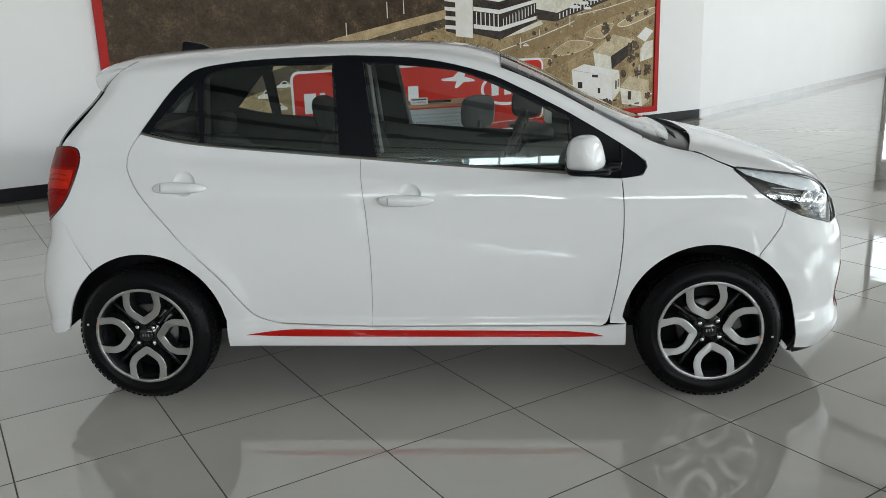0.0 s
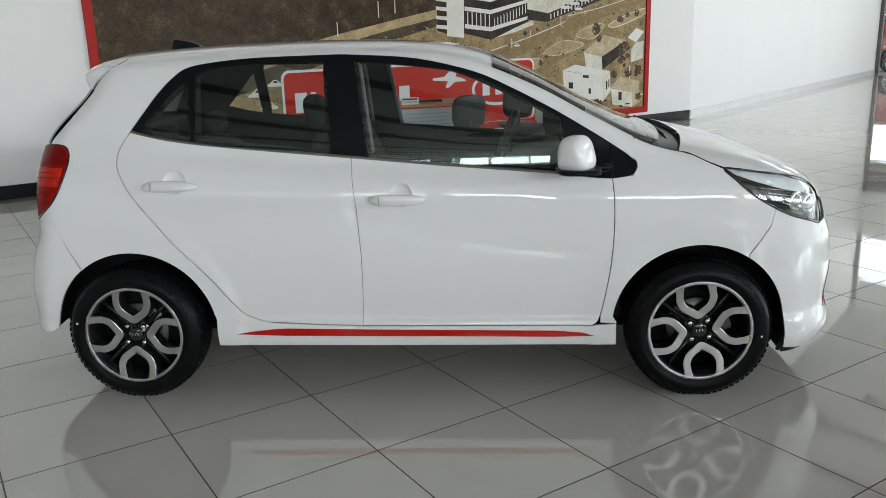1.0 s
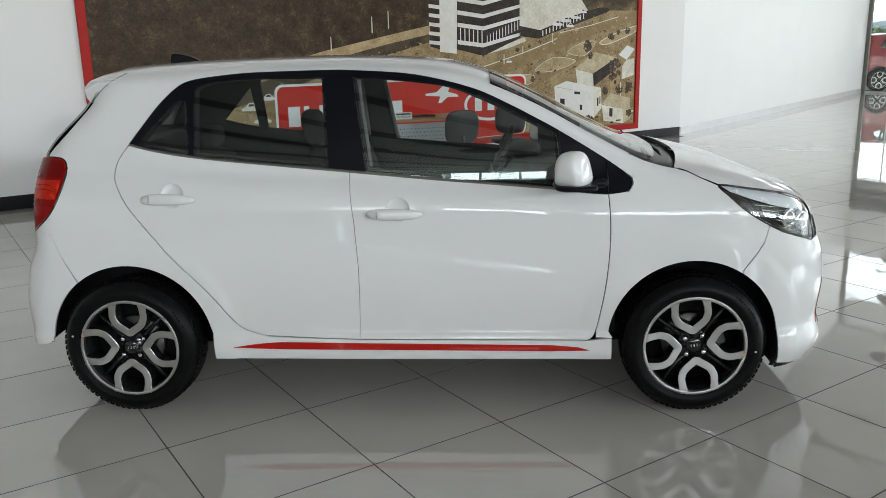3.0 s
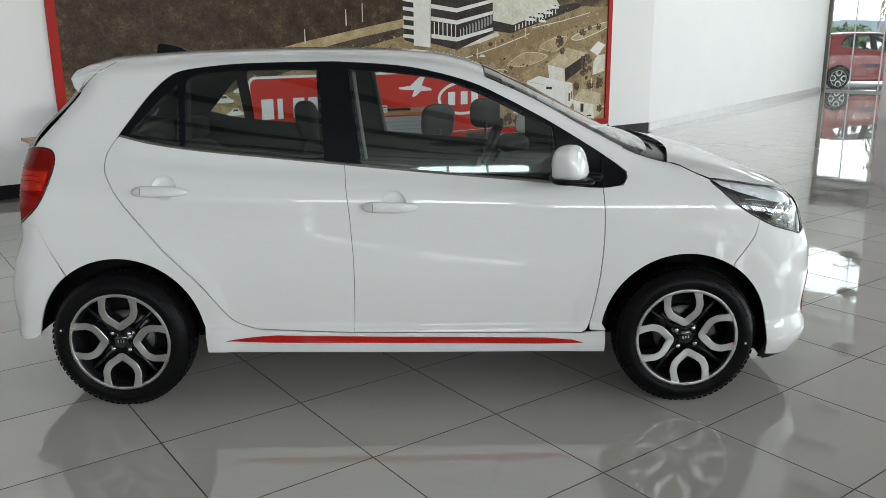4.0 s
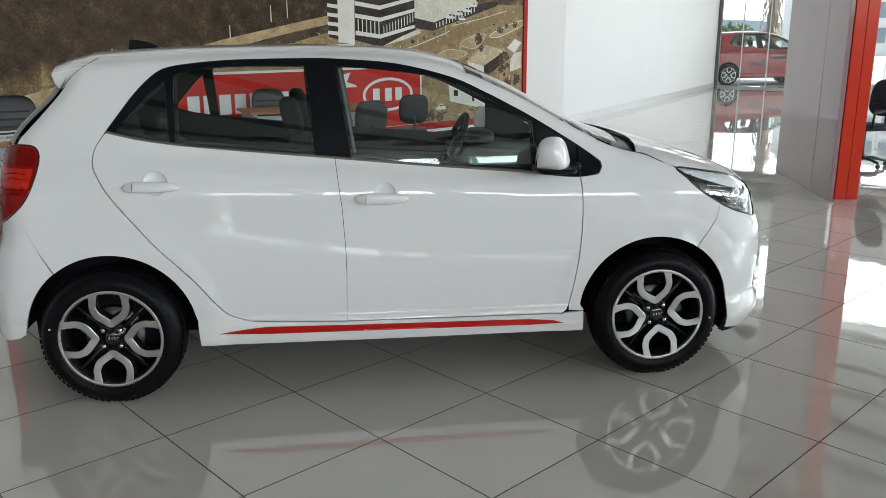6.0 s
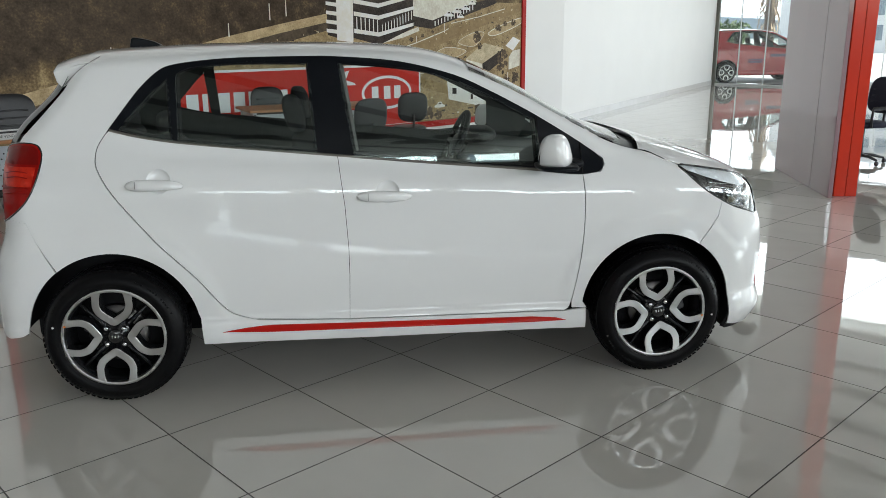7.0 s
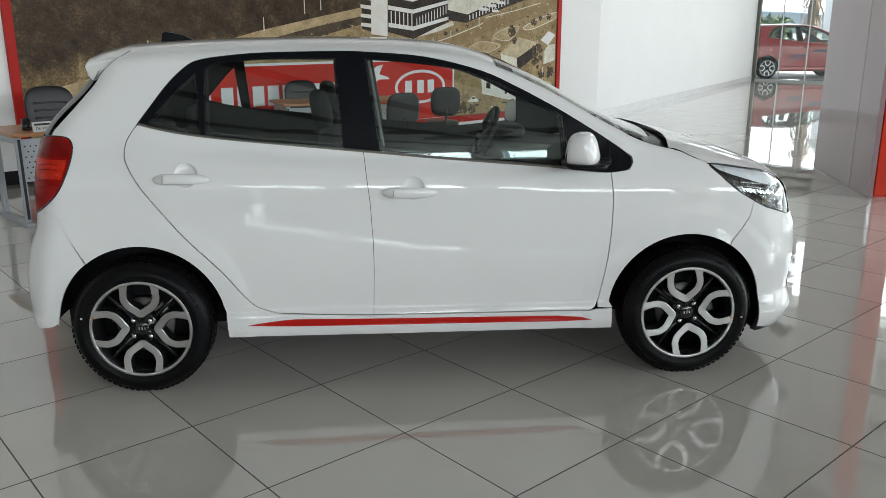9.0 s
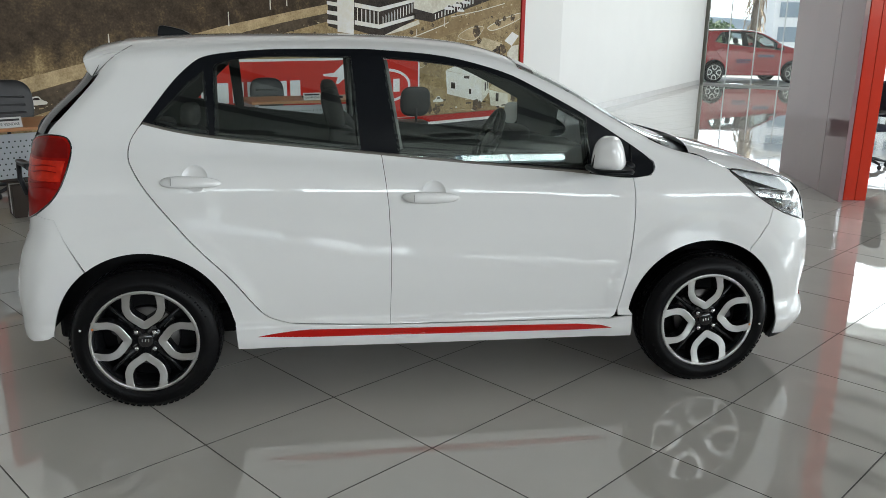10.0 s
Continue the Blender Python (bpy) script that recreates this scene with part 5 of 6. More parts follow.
printed_tree(8.14, 1.12, 0.12, 0.20, 1)
for k, (x, z, r) in enumerate(((7.55, 1.50, 0.085), (7.62, 1.36, 0.05), (8.05, 1.63, 0.06), (8.20, 1.70, 0.04), (6.48, 1.06, 0.045), (6.60, 1.14, 0.03), (6.20, 1.47, 0.035), (6.42, 1.52, 0.03), (6.62, 1.58, 0.03), (8.45, 0.85, 0.09), (8.25, 0.83, 0.07), (7.60, 0.37, 0.10), (8.48, 0.45, 0.06), (6.55, 0.40, 0.09), (6.72, 0.36, 0.07), (8.40, 1.72, 0.05), (7.95, 0.82, 0.06))):
    printed_tree(x, z, r, r * 0.9, 20 + k)
part("printed_foliage", TREES, TREE_P, MURAL)["kind"] = "stuff"
for k, (x, z, s) in enumerate(((6.95, 1.80, 0.09), (7.12, 1.85, 0.09), (7.30, 1.90, 0.08), (7.20, 1.78, 0.07), (6.05, 1.30, 0.05), (2.20, 0.85, 0.11), (2.42, 0.96, 0.09), (1.04, 0.72, 0.10), (0.96, 0.68, 0.06), (2.33, 0.70, 0.10), (6.75, 0.47, 0.10), (7.45, 1.98, 0.07), (1.45, 0.78, 0.05))):
    printed("printed_car", rounded([(x - s, z), (x - s * 0.9, z + s * 0.35), (x - s * 0.45, z + s * 0.45), (x - s * 0.25, z + s * 0.8), (x + s * 0.35, z + s * 0.8), (x + s * 0.6, z + s * 0.42), (x + s, z + s * 0.32), (x + s, z)], 2, True), WHITE_P, 9)
    printed("printed_car_windows", [(x - s * 0.3, z + s * 0.46), (x - s * 0.18, z + s * 0.70), (x + s * 0.28, z + s * 0.70), (x + s * 0.42, z + s * 0.46)], DARK_P, 10)
for x, z, h in ((1.84, 1.22, 0.20), (3.28, 1.52, 0.16), (3.86, 1.72, 0.20), (4.10, 1.77, 0.22), (6.30, 1.42, 0.10), (5.96, 1.28, 0.14), (6.86, 1.56, 0.14), (8.28, 0.72, 0.22)):
    printed("printed_pole", [(x - 0.008, z), (x + 0.008, z), (x + 0.006, z + h), (x - 0.006, z + h)], PALE, 9)
for k in range(16):
    x = rnd.uniform(6.42, 8.5)
    z = rnd.uniform(0.30, 0.50)
    w = rnd.uniform(0.04, 0.12)
    printed("printed_plank", [(x, z), (x + w, z + rnd.uniform(-0.02, 0.02)), (x + w, z + 0.02), (x, z + 0.018)], rnd.choice((PALE, ROOF_P, DARK_P)), 9)

specks = {ROOF_P: [], DARK_P: [], ISLAND: [], TREE_P: []}
for k in range(1500):
    x, z = rnd.uniform(0.6, 8.55), rnd.uniform(0.30, 2.0)
    if 4.7 < x < 6.3 and z > 1.4 or (x < 4.7 and z > 0.62 + 0.30 * (x - 0.5)):
        continue
    a, w, h = rnd.uniform(-0.3, 0.5), 0.022 * rnd.random() ** 3 + 0.004, 0.010 * rnd.random() ** 2 + 0.002
    specks[rnd.choice(list(specks))].append((x, z, a, w, h))
for mt, lst in specks.items():
    b = bmesh.new()
    for x, z, a, w, h in lst:
        q = [b.verts.new((x + u * w * math.cos(a) - v * h * math.sin(a), -0.030 - 0.0004 * 7, z + u * w * math.sin(a) + v * h * math.cos(a))) for u, v in ((-1, -1), (1, -1), (1, 1), (-1, 1))]
        b.faces.new(q)
    o = part("printed_specks", b, mt, MURAL)
    o["kind"] = "stuff"

# red sign printed across the lower middle, with its pale outline
def round_rect(x0, x1, z0, z1, r, n=6):
    out = []
    for cx, cz, a0 in ((x1 - r, z1 - r, 0), (x0 + r, z1 - r, 90), (x0 + r, z0 + r, 180), (x1 - r, z0 + r, 270)):
        out += [(cx + r * math.cos(radians(a0 + 90 * i / n)), cz + r * math.sin(radians(a0 + 90 * i / n))) for i in range(n + 1)]
    return out


printed("sign_edge", round_rect(2.50, 6.36, 0.285, 1.135, 0.10), SIGN_WHITE, 12)
printed("sign_panel", round_rect(2.53, 6.33, 0.29, 1.105, 0.08), SIGN_RED, 13, "red sign panel with plain white bars")
for i in range(8):
    x = 2.66 + 0.207 * i
    w = 0.07 if i == 1 else 0.155
    printed("sign_bar", [(x, 0.625), (x + w, 0.625), (x + w, 0.865), (x, 0.865)], SIGN_WHITE, 14)
printed("sign_emblem", [(4.62, 0.93), (4.64, 0.905), (4.87, 0.885), (5.0, 0.872), (5.17, 0.87), (5.14, 0.90), (4.99, 0.945), (4.80, 0.945)], SIGN_WHITE, 14)
printed("sign_emblem", [(4.80, 0.94), (4.95, 1.05), (5.06, 1.07), (4.99, 0.94)], SIGN_WHITE, 15)
printed("sign_emblem", [(4.87, 0.89), (4.83, 0.80), (4.88, 0.80), (5.0, 0.88)], SIGN_WHITE, 15)
ring_o = [(5.72 + 0.46 * math.cos(a), 0.745 + 0.235 * math.sin(a)) for a in np.linspace(0, 2 * math.pi, 40, endpoint=False)]
ring_i = [(5.72 + 0.415 * math.cos(a), 0.745 + 0.197 * math.sin(a)) for a in np.linspace(0, 2 * math.pi, 40, endpoint=False)]
printed("sign_ring", ring_o, SIGN_WHITE, 14)
printed("sign_ring_field", ring_i, SIGN_RED, 15)
for x in (5.44, 5.66, 5.85):
    printed("sign_bar", [(x, 0.655), (x + 0.12, 0.655), (x + 0.12, 0.835), (x, 0.835)], SIGN_WHITE, 16)
printed("sign_line", [(3.55, 0.50), (4.55, 0.50), (4.55, 0.545), (3.55, 0.545)], SIGN_WHITE, 14)

# ---- desks and chairs ----
DESK_WOOD = surface("beech_laminate", (0.42, 0.19, 0.075), 0.35, vary=0.12, scale=5, bump=0.03)
DESK_GREY = surface("grey_steel_panel", (0.40, 0.43, 0.46), 0.4, vary=0.04)
HOLE_SHADE = surface("panel_hole_dark", (0.012, 0.012, 0.013), 0.7)
LEATHER = surface("black_leatherette", (0.012, 0.012, 0.014), 0.42, vary=0.25, scale=18, bump=0.15, fine=140)
BLUE_CLOTH = surface("navy_chair_cloth", (0.010, 0.013, 0.030), 0.8, vary=0.2, scale=30)
CARTON = surface("brown_carton", (0.045, 0.032, 0.024), 0.7, vary=0.2, scale=8)
PLATE = surface("silver_plate", (0.62, 0.62, 0.61), 0.3, metal=0.3, vary=0.05)
INK = surface("black_ink", (0.02, 0.02, 0.02), 0.6)


def perforated(x0, x1, z0, z1, y, parent, pitch=0.042):
    """A pressed steel panel with rows of small round holes, drawn as dark discs."""
    part("modesty_panel", box_bm(x0, x1, y, y + 0.012, z0, z1, 0.002), DESK_GREY, parent, "grey steel panel with punched holes drawn as dark discs")
    # the panel stays uncut: dark discs paint the shade inside its holes
    b = bmesh.new()
    nx, nz = int((x1 - x0 - 0.06) / pitch), int((z1 - z0 - 0.05) / pitch)
    for i in range(nx + 1):
        for j in range(nz + 1):
            cx = x0 + 0.03 + pitch * i + (pitch / 2 if j % 2 else 0)
            cz = z0 + 0.03 + pitch * j
            if cx > x1 - 0.02:
                continue
            ring = [b.verts.new((cx + 0.0068 * math.cos(a), y - 0.0006, cz + 0.0068 * math.sin(a))) for a in np.linspace(0, 2 * math.pi, 8, endpoint=False)]
            f = b.faces.new(ring)
            f.normal_update()
            if f.normal.y > 0:
                f.normal_flip()
    ob = part("punched_holes", b, HOLE_SHADE, parent)
    ob["kind"] = "stuff"


def desk(x, y, turn, w, d, label):
    """A steel-framed office desk; its punched front faces -y."""
    t = thing("desk", pose(x, y, 0, 0, 0, turn), label, "desk", "showroom desks")
    part("desktop", box_bm(0, w, 0, d, 0.722, 0.75, 0.006), DESK_WOOD, t)
    perforated(0.075, w - 0.075, 0.36, 0.70, 0.06, t)
    for sx in (0.03, w - 0.10):
        for y0 in (0.05, d - 0.11):
            part("leg", box_bm(sx + 0.01, sx + 0.055, y0, y0 + 0.045, 0.03, 0.722, 0.006), DESK_GREY, t)
        part("leg_insert", box_bm(sx + 0.022, sx + 0.043, 0.046, 0.0495, 0.06, 0.70), DARK_METAL, t)
        part("side_rail", box_bm(sx + 0.018, sx + 0.047, 0.095, d - 0.11, 0.66, 0.71, 0.003), DESK_GREY, t)
        part("foot", box_bm(sx, sx + 0.07, 0.03, d - 0.03, 0.0, 0.03, 0.006), DESK_GREY, t)
    return t


def visitor_chair(x, y, turn, cloth, label, scale=1.0, arms=True):
    """A padded swivel office chair with a curved back on a five-star base; faces +x."""
    t = thing("office_chair", pose(x, y, 0, 0, 0, turn) @ Matrix.Scale(scale, 4), label, "chair", "office chairs")
    part("seat", superbox(0.0, 0, 0.47, 0.235, 0.24, 0.045, 3.4), cloth, t)
    bk = superbox(-0.245, 0, 0.80, 0.035, 0.225, 0.215, 3.2, 24, 14, lean=(-0.14, 0))
    for v in bk.verts:
        v.co.x += 0.35 * v.co.y ** 2
    part("backrest", bk, cloth, t)
    rib = bmesh.new()
    for z in (0.72, 0.79, 0.86):
        tube_bm([(-0.218 - 0.14 * (z - 0.80) + 0.35 * q * q, q, z) for q in np.linspace(-0.15, 0.15, 7)], 0.012, 6, rib)
    part("back_ribs", rib, cloth, t)
    part("back_bar", tube_bm([(-0.10, 0, 0.43), (-0.27, 0, 0.45), (-0.29, 0, 0.70)], 0.018, 8), DARK_METAL, t)
    if arms:
        for q in (-0.27, 0.27):
            part("armrest", tube_bm([(0.10, q * 0.9, 0.45), (0.13, q, 0.56), (0.12, q, 0.655), (-0.02, q, 0.665), (-0.15, q, 0.66)], 0.016, 8), DARK_METAL, t)
            part("arm_pad", superbox(0.0, q, 0.675, 0.125, 0.028, 0.014, 3.0), LEATHER, t)
    part("gas_column", tube_bm([(0, 0, 0.07), (0, 0, 0.44)], 0.024, 10), DARK_METAL, t)
    for k in range(5):
        a = 2 * math.pi * k / 5 + 0.3
        part("base_arm", tube_bm([(0, 0, 0.10), (0.15 * math.cos(a), 0.15 * math.sin(a), 0.095), (0.28 * math.cos(a), 0.28 * math.sin(a), 0.065)], [0.026, 0.020, 0.014], 8), DARK_METAL, t)
        part("castor", superbox(0.285 * math.cos(a), 0.285 * math.sin(a), 0.028, 0.028, 0.022, 0.028, 2.2, 12, 8), DARK_METAL, t)
    return t


desk(-0.16, 4.66, 3, 1.50, 0.72, "steel-framed desk with a beech top before the mural")
desk(2.76, 5.56, -17, 1.52, 0.70, "steel-framed desk with a beech top and punched front panel")
visitor_chair(0.55, 5.95, -95, LEATHER, "black padded office chair behind the first desk")
visitor_chair(3.50, 6.30, -107, LEATHER, "black padded office chair behind the middle desk", 0.92, False)
visitor_chair(3.80, 4.92, 75, LEATHER, "black padded visitor chair at the middle desk", 0.86, False)
visitor_chair(4.98, 5.50, 62, LEATHER, "black padded visitor chair beside the middle desk", 0.84, False)
visitor_chair(0.05, 3.42, 84, LEATHER, "black swivel chair drawn up to the first desk")
visitor_chair(8.55, 1.35, 150, BLUE_CLOTH, "navy swivel chair with arms near the red column")


def name_plate(x, y, turn, words):
    t = thing("desk_sign", pose(x, y, 0.75, 0, 0, turn), "small folded silver desk sign with black lettering", "desk sign")
    part("plate", prism_bm([(-0.10, 0.0), (0.10, 0.0), (0.10, 0.002), (-0.10, 0.002)], -0.02, 0.03), PLATE, t)
    face = prism_bm([(-0.10, 0.0), (0.10, 0.0), (0.10, 0.078), (-0.10, 0.078)], -0.002, 0.002, 0.001)
    f = part("face", face, PLATE, t)
    f.matrix_basis = pose(0, -0.012, 0.001, -18, 0, 0)
    bar = part("printed_line", prism_bm([(-0.085, 0.048), (0.085, 0.048), (0.085, 0.064), (-0.085, 0.064)], -0.0035, -0.0022), INK, t)
    bar.matrix_basis = f.matrix_basis
    c = bpy.data.curves.new("lettering", "FONT")
    c.body, c.size, c.align_x, c.extrude = words, 0.030, "CENTER", 0.0006
    c.materials.append(INK)
    o = new("lettering", c)
    o.parent = t
    o.matrix_basis = f.matrix_basis @ pose(0, -0.003, 0.014, 90, 0, 0)
    return t


name_plate(0.12, 4.74, 3, "DE VENDAS")
name_plate(3.46, 5.46, -17, "DE VENDAS")
pot = thing("pen_holder", pose(0.02, 4.90, 0.75), "small black pen holder on the desk", "pen holder")
part("cup", lathe_bm([(0.0001, 0.0), (0.036, 0.0), (0.038, 0.004), (0.038, 0.092), (0.034, 0.092), (0.034, 0.01), (0.0001, 0.01)], 20, "z"), GLOSS_BLACK, pot)
kb = thing("keyboard", pose(3.72, 5.62, 0.75, 0, 0, -17), "slim black keyboard on the desk", "keyboard")
part("body", box_bm(-0.22, 0.22, -0.07, 0.07, 0.0, 0.022, 0.005), BLACK_TRIM, kb)
for i, (x, y, s) in enumerate(((0.32, 5.05, 0.30), (0.68, 5.10, 0.26), (0.50, 5.08, 0.22))):
    c = thing("carton", pose(x, y, 0.0 if i < 2 else 0.27, 0, 0, 12 * i - 8), "brown cardboard carton stacked under the desk", "box", "cartons")
    part("body", box_bm(-s / 2, s / 2, -s / 2.6, s / 2.6, 0, 0.26 if i < 2 else 0.16, 0.004), CARTON, c)
    part("tape", box_bm(-s / 2 - 0.001, s / 2 + 0.001, -0.025, 0.025, 0.02, (0.26 if i < 2 else 0.16) + 0.001), PLATE, c)

# ---- ceiling details ----
BEAM = surface("dark_ceiling_joint", (0.012, 0.012, 0.012), 0.6)
DISC = surface("dark_lamp_disc", (0.02, 0.012, 0.012), 0.5)
for i in range(24):
    x = 19.9 - 1.825 * i
    structure("ceiling_joint", box_bm(x - 0.15, x + 0.15, SOUTH_Y + 0.1, WALL_Y - 0.01, H - 0.04, H - 0.001), BEAM, "dark joint strip across the ceiling", "ceiling joint")


def pendant(x, y, z, r):
    """A flat dark disc lamp hung on a thin rod."""
    t = thing("pendant_lamp", pose(x, y, z), "dark round pendant lamp hung from the ceiling", "pendant lamp", "pendant lamps")
    part("shade", lathe_bm([(0.0001, 0.0), (r * 0.9, 0.0), (r, 0.012), (r * 0.96, 0.05), (r * 0.4, 0.16), (0.03, 0.20), (0.0001, 0.20)], 28, "z"), DISC, t)
    part("rod", tube_bm([(0, 0, 0.19), (0, 0, H - z - 0.001)], 0.008, 6), DISC, t)
    return t


for x, y in ((-4.68, -6.98), (-4.82, -8.37), (-4.10, -9.06), (-3.70, -8.01), (-2.70, -8.30), (-2.96, -9.24), (-5.97, -5.52), (-1.70, -8.55), (-1.95, -9.60), (-0.70, -8.80), (-0.90, -9.90),
             (-13.5, -20.35), (-11.45, -20.4), (-9.5, -20.5), (-7.5, -20.4), (-5.5, -20.45)):
    pendant(x, y, 5.8, 0.41)
for x, y in ((20.35, 8.43), (16.85, 6.62), (13.3, 4.8)):
    pendant(x, y, 4.2, 0.25)
# ---- outside ----
DRY_LEAF = surface("dry_palm_leaf", (0.34, 0.26, 0.17), 0.8, vary=0.3, scale=3)
LEAF = surface("tree_leaf", (0.065, 0.11, 0.035), 0.6, vary=0.4, scale=2.0)
BARK = surface("tree_bark", (0.16, 0.13, 0.10), 0.85, vary=0.3, scale=8, bump=0.3, fine=30)
# distance haze is mixed into the hills' pale blue-grey base colour
HAZY_HILL = surface("far_hill", (0.26, 0.31, 0.34), 0.9, vary=0.25, scale=0.05)
CONCRETE = surface("white_concrete", (0.62, 0.61, 0.58), 0.7, vary=0.08, scale=1.0)
CONE_RED = surface("cone_orange", (0.60, 0.07, 0.03), 0.5)
RED_PAINT = surface("red_car_paint", (0.43, 0.022, 0.030), 0.25, vary=0.03, coat=1.0)
BLUE_INK = surface("blue_lettering", (0.10, 0.045, 0.11), 0.5)

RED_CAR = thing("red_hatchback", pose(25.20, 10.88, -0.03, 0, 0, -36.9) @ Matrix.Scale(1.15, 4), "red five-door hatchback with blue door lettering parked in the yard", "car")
skip = ("steering", "dash", "instrument", "wiper", "sill_stripe", "bumper_blade", "aerial", "sticker", "paint_dot", "tread", "lamp_fins", "cap_mark")


def copy_parts(src, dst):
    for ch in list(src.children):
        if ch.name.startswith(skip):
            continue
        o = ch.copy()
        scene.collection.objects.link(o)
        if ch.data and any(m == PAINT for m in ch.data.materials):
            o.data = ch.data.copy()
            for i, m in enumerate(o.data.materials):
                if m == PAINT:
                    o.data.materials[i] = RED_PAINT
        o.parent = dst
        o.matrix_parent_inverse = Matrix()
        copy_parts(ch, o)


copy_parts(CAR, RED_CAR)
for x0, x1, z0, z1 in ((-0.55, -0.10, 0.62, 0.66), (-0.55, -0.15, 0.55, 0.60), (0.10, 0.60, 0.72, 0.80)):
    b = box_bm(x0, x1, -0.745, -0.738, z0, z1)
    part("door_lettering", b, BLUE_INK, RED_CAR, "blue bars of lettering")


def tree(x, y, h, r, seed, label, n=900):
    rnd = random.Random(seed)
    t = thing("tree", pose(x, y, -0.03), label, "tree")
    tr = bmesh.new()
    tube_bm([(0, 0, 0), (0.1, 0.05, h * 0.3), (0.0, 0.1, h * 0.6)], [0.16, 0.12, 0.06], 8, tr)
    for k in range(6):
        a = rnd.uniform(0, 6.28)
        z0 = h * rnd.uniform(0.3, 0.5)
        tube_bm([(0, 0, z0), (r * 0.4 * math.cos(a), r * 0.4 * math.sin(a), z0 + h * 0.15), (r * 0.8 * math.cos(a), r * 0.8 * math.sin(a), z0 + h * 0.25)], [0.06, 0.04, 0.015], 6, tr)
    part("trunk", tr, BARK, t)
    v, f = [], []
    lobes = [(rnd.uniform(-0.6, 0.6) * r, rnd.uniform(-0.6, 0.6) * r, h * rnd.uniform(0.5, 0.9), r * rnd.uniform(0.35, 0.6)) for _ in range(9)]
    for _ in range(n):
        lx, ly, lz, lr = rnd.choice(lobes)
        d = Vector((rnd.gauss(0, 1), rnd.gauss(0, 1), rnd.gauss(0, 0.8))).normalized() * lr * rnd.uniform(0.6, 1.0)
        c = Vector((lx, ly, lz)) + d
        u = Vector((rnd.gauss(0, 1), rnd.gauss(0, 1), rnd.gauss(0, 1))).normalized() * rnd.uniform(0.10, 0.22)
        w = u.cross(Vector((rnd.gauss(0, 1), rnd.gauss(0, 1), rnd.gauss(0, 1)))).normalized() * 0.08
        k = len(v)
        v += [tuple(c - u), tuple(c + w), tuple(c + u), tuple(c - w)]
        f.append((k, k + 1, k + 2, k + 3))
    me = bpy.data.meshes.new("crown")
    me.from_pydata(v, [], f)
    me.materials.append(LEAF)
    o = new("crown", me)
    o.parent = t
    return t


tree(40.6, 20.4, 2.0, 1.1, 1, "leafy green tree beyond the yard")
tree(44.5, 22.0, 2.1, 1.2, 2, "leafy green tree beyond the yard")
tree(38.0, 1.0, 6.5, 3.2, 4, "leafy green tree by the white railing", 1300)
tree(41.0, -3.5, 6.0, 3.0, 5, "leafy green tree by the white railing", 1300)


def palm(x, y, h, seed):
    rnd = random.Random(seed)
    t = thing("palm", pose(x, y, -0.03), "tall palm with a pale trunk and drooping fronds", "palm tree")
    part("trunk", tube_bm([(0, 0, 0), (0.05, 0, h * 0.4), (0, 0.05, h)], [0.24, 0.19, 0.14], 10), BARK, t)
    v, f = [], []
    for k in range(26):
        a = rnd.uniform(0, 6.28)
        el = rnd.uniform(-0.9, 0.9)
        L = rnd.uniform(1.2, 1.9)
        prev = Vector((0, 0, h))
        d = Vector((math.cos(a) * math.cos(el), math.sin(a) * math.cos(el), math.sin(el)))
        side = d.cross(Vector((0, 0, 1))).normalized()
        for i in range(7):
            d = (d + Vector((0, 0, -0.16))).normalized()
            nxt = prev + d * L / 7
            for q in (-1, 1):
                tip = prev + side * q * 0.34 * (1 - i / 9) + d * 0.22 + Vector((0, 0, -0.12))
                n = len(v)
                v += [tuple(prev), tuple(nxt), tuple(tip)]
                f.append((n, n + 1, n + 2))
            prev = nxt
    dv, df = [], []
    for k in range(60):
        a, z = rnd.uniform(0, 6.28), h * rnd.uniform(0.25, 0.55)
        out = Vector((math.cos(a), math.sin(a), 0))
        c = out * 0.18 + Vector((0, 0, z))
        tip = c + out * rnd.uniform(0.10, 0.38) + Vector((0, 0, -rnd.uniform(0.4, 1.1)))
        wd = out.cross(Vector((0, 0, 1))) * rnd.uniform(0.03, 0.08)
        n = len(dv)
        dv += [tuple(c), tuple((c + tip) / 2 + wd + out * 0.1), tuple(tip), tuple((c + tip) / 2 - wd + out * 0.1)]
        df.append((n, n + 1, n + 2, n + 3))
    me = bpy.data.meshes.new("dry_fronds")
    me.from_pydata(dv, [], df)
    me.materials.append(DRY_LEAF)
    o = new("dry_fronds", me)
    o.parent = t
    me = bpy.data.meshes.new("fronds")
    me.from_pydata(v, [], f)
    me.materials.append(LEAF)
    o = new("fronds", me)
    o.parent = t


palm(31.3, 13.35, 7.5, 7)

# far white office block, railing, cone, hills
blk = thing("office_block", pose(74.0, 25.4, -0.03, 0, 0, -60), "white office block with long rows of windows far off", "building")
part("wall", box_bm(-6, 6, -5, 5, 0, 8.5), CONCRETE, blk)
part("roof", box_bm(-6.3, 6.3, -5.3, 5.3, 8.5, 8.9), CONCRETE, blk)
WIN = surface("far_window", (0.16, 0.20, 0.23), 0.15, vary=0.2)
for k in range(4):
    for i in range(5):
        part("window", box_bm(-5.6 + 2.3 * i, -3.8 + 2.3 * i, -5.06, -4.99, 1.0 + 1.95 * k, 2.2 + 1.95 * k), WIN, blk)
rail = thing("railing", pose(33.0, -6.0, -0.03), "white tubular railing along the yard", "railing")
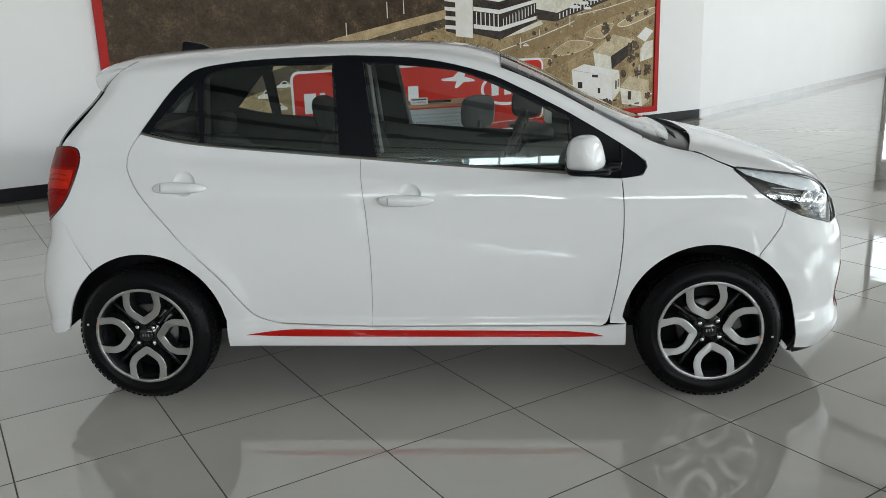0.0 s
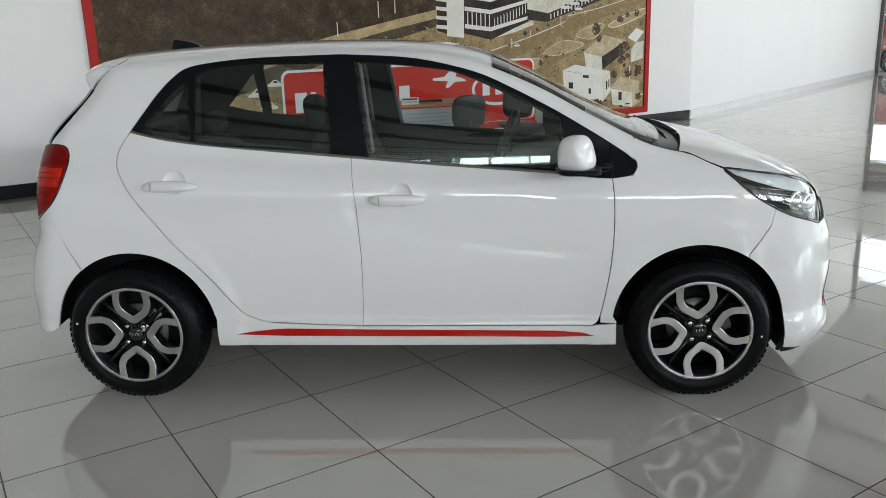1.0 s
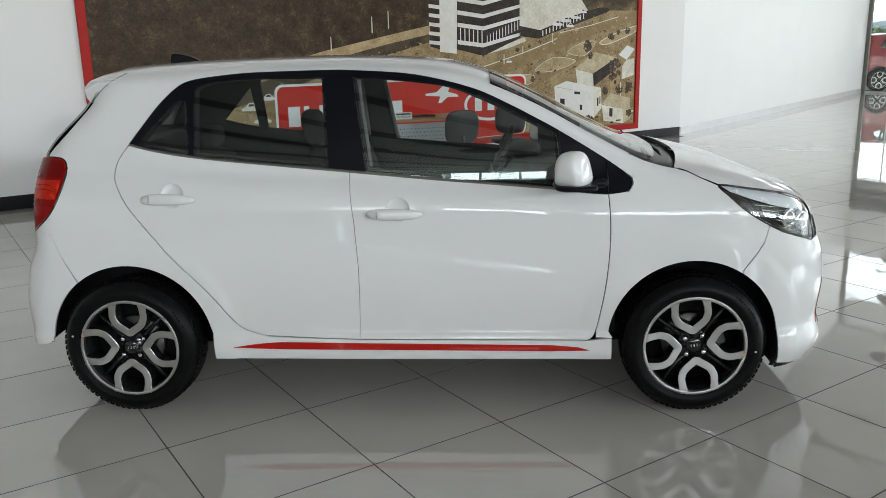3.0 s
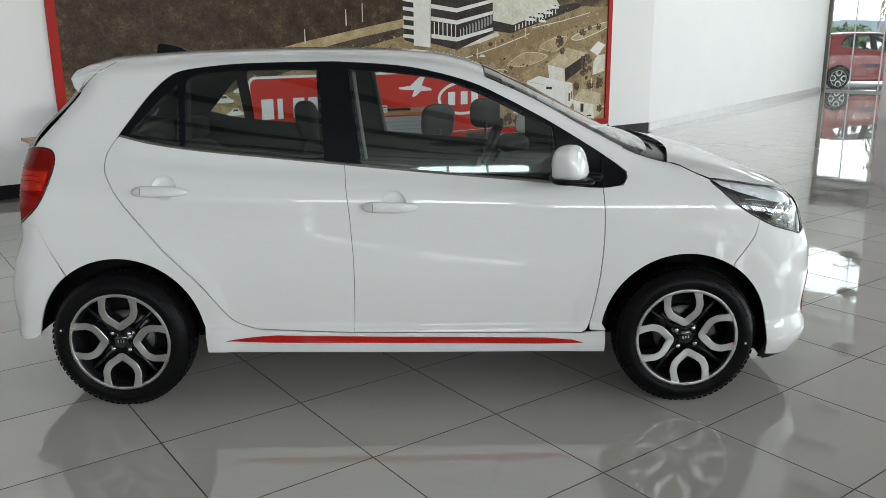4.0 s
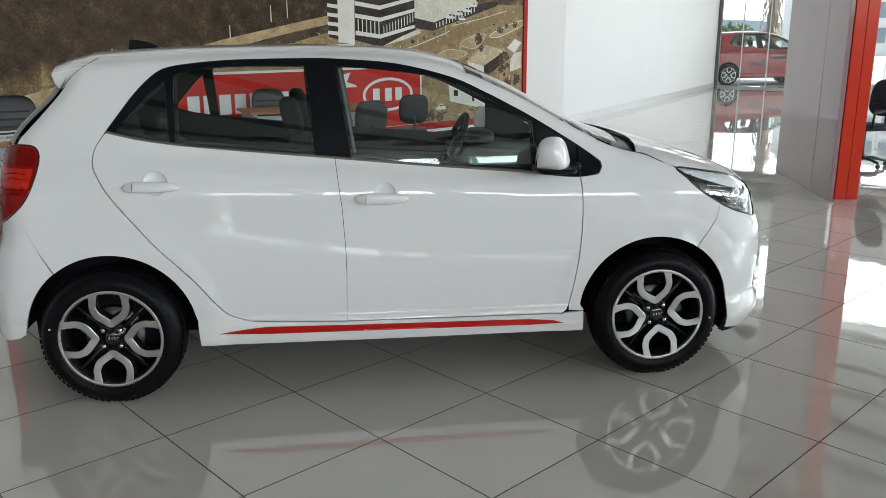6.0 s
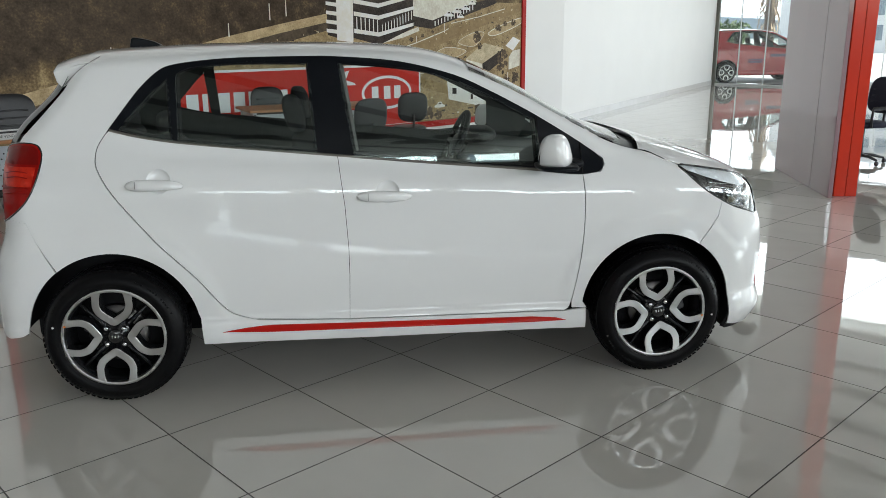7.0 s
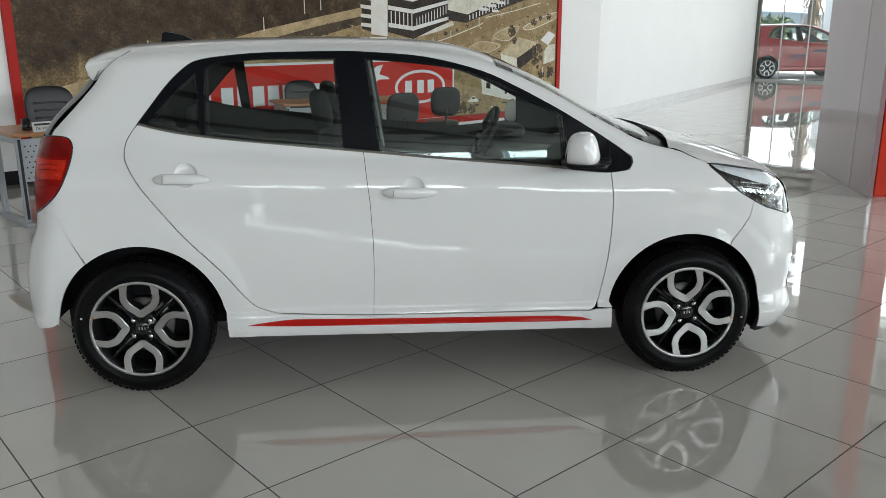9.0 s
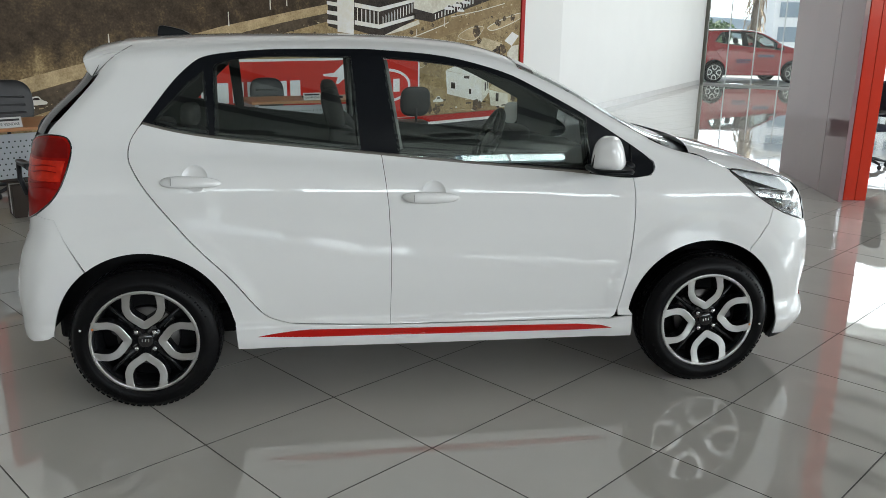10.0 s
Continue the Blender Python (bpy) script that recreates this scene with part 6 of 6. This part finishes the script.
for z in (0.35, 0.65, 0.95, 1.25):
    part("rail", tube_bm([(0, -12, z), (0, 14, z)], 0.035, 8), CONCRETE, rail)
for i in range(11):
    part("post", tube_bm([(0, -12 + 2.6 * i, 0), (0, -12 + 2.6 * i, 1.3)], 0.045, 8), CONCRETE, rail)
cone = thing("traffic_cone", pose(18.6, 3.1, 0.0), "orange traffic cone with white bands", "traffic cone")
part("foot", box_bm(-0.2, 0.2, -0.2, 0.2, 0.0, 0.035, 0.01), CONE_RED, cone)
part("body", lathe_bm([(0.15, 0.035), (0.035, 0.72), (0.0001, 0.73)], 24, "z"), CONE_RED, cone)
part("band", lathe_bm([(0.119, 0.25), (0.098, 0.38)], 24, "z"), MARK_WHITE, cone)
part("band", lathe_bm([(0.082, 0.48), (0.063, 0.60)], 24, "z"), MARK_WHITE, cone)
hv, hf = [], []
for i in range(61):
    a = radians(-40 + 2.0 * i)
    hgt = 5 + 4 * noise.noise((i * 0.21, 0.3, 0)) + 2 * noise.noise((i * 0.7, 1.3, 0))
    for z in (-1.0, hgt):
        hv.append((330 * math.cos(a), 330 * math.sin(a), z))
    hv.append((380 * math.cos(a), 380 * math.sin(a), hgt + 2))
    if i:
        k = 3 * i
        hf += [(k - 3, k, k + 1, k - 2), (k - 2, k + 1, k + 2, k - 1)]
sky_v, sky_f = [], []
for i in range(31):
    a = radians(-50 + 4.5 * i)
    sky_v += [(450 * math.cos(a), 450 * math.sin(a), -6.0), (450 * math.cos(a), 450 * math.sin(a), 190.0)]
    if i:
        sky_f.append((2 * i - 2, 2 * i, 2 * i + 1, 2 * i - 1))
me = bpy.data.meshes.new("bright_sky")
me.from_pydata(sky_v, [], sky_f)
me.materials.append(glow("hazy_sky", (0.96, 0.98, 1.0), 0.9))
tagged(new("backdrop_sky", me), "bright hazy white sky beyond the hills", "sky", "", "structure")
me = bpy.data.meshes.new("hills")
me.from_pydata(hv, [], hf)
me.materials.append(HAZY_HILL)
tagged(new("backdrop_hills", me), "low wooded hills along the horizon with haze in their colour", "hills", "", "structure")

# ---- floor tiles ----
def tile_mesh():
    b = box_bm(-0.2981, 0.2981, -0.2981, 0.2981, -0.012, 0.0)
    top = [e for e in b.edges if all(v.co.z > -0.001 for v in e.verts)]
    bmesh.ops.bevel(b, geom=top, offset=0.0008, segments=1, affect="EDGES")
    me = bpy.data.meshes.new("tile")
    b.to_mesh(me)
    b.free()
    me.materials.append(TILE)
    me.materials.append(GROUT)
    for p in me.polygons:
        p.material_index = 0 if p.normal.z > 0.99 else 1
    return me


TILE_ME = tile_mesh()
verts, faces = [], []
for i in range(-40, 39):
    for j in range(-35, 20):
        cx, cy = 0.3 + 0.6 * i, 0.3 + 0.6 * j
        if cy > WALL_Y - 0.3 and cx < 9.5:
            continue
        if -3.0 < cx < 6.0 and -3.6 < cy < 6.0:
            t = new("tile", TILE_ME)
            t.location = (cx, cy, 0)
            t.rotation_euler.z = math.pi / 2 * ((i * 7 + j * 3) % 4)
            t.parent = FLOOR
        else:
            k = len(verts)
            for z, e in ((0.0, 0.2973), (-0.0008, 0.2981), (-0.012, 0.2981)):
                verts += [(cx - e, cy - e, z), (cx + e, cy - e, z), (cx + e, cy + e, z), (cx - e, cy + e, z)]
            faces.append((k, k + 1, k + 2, k + 3))
            for r in (0, 4):
                for q in range(4):
                    faces.append((k + r + 4 + q, k + r + 4 + (q + 1) % 4, k + r + (q + 1) % 4, k + r + q))
me = bpy.data.meshes.new("tile_field")
me.from_pydata(verts, [], faces)
me.materials.append(TILE_REST)
me.materials.append(GROUT)
me.update()
for p in me.polygons:
    p.material_index = 0 if p.normal.z > 0.99 else 1
rest = new("tile_field", me)
rest.parent = FLOOR
rest["kind"] = "stuff"
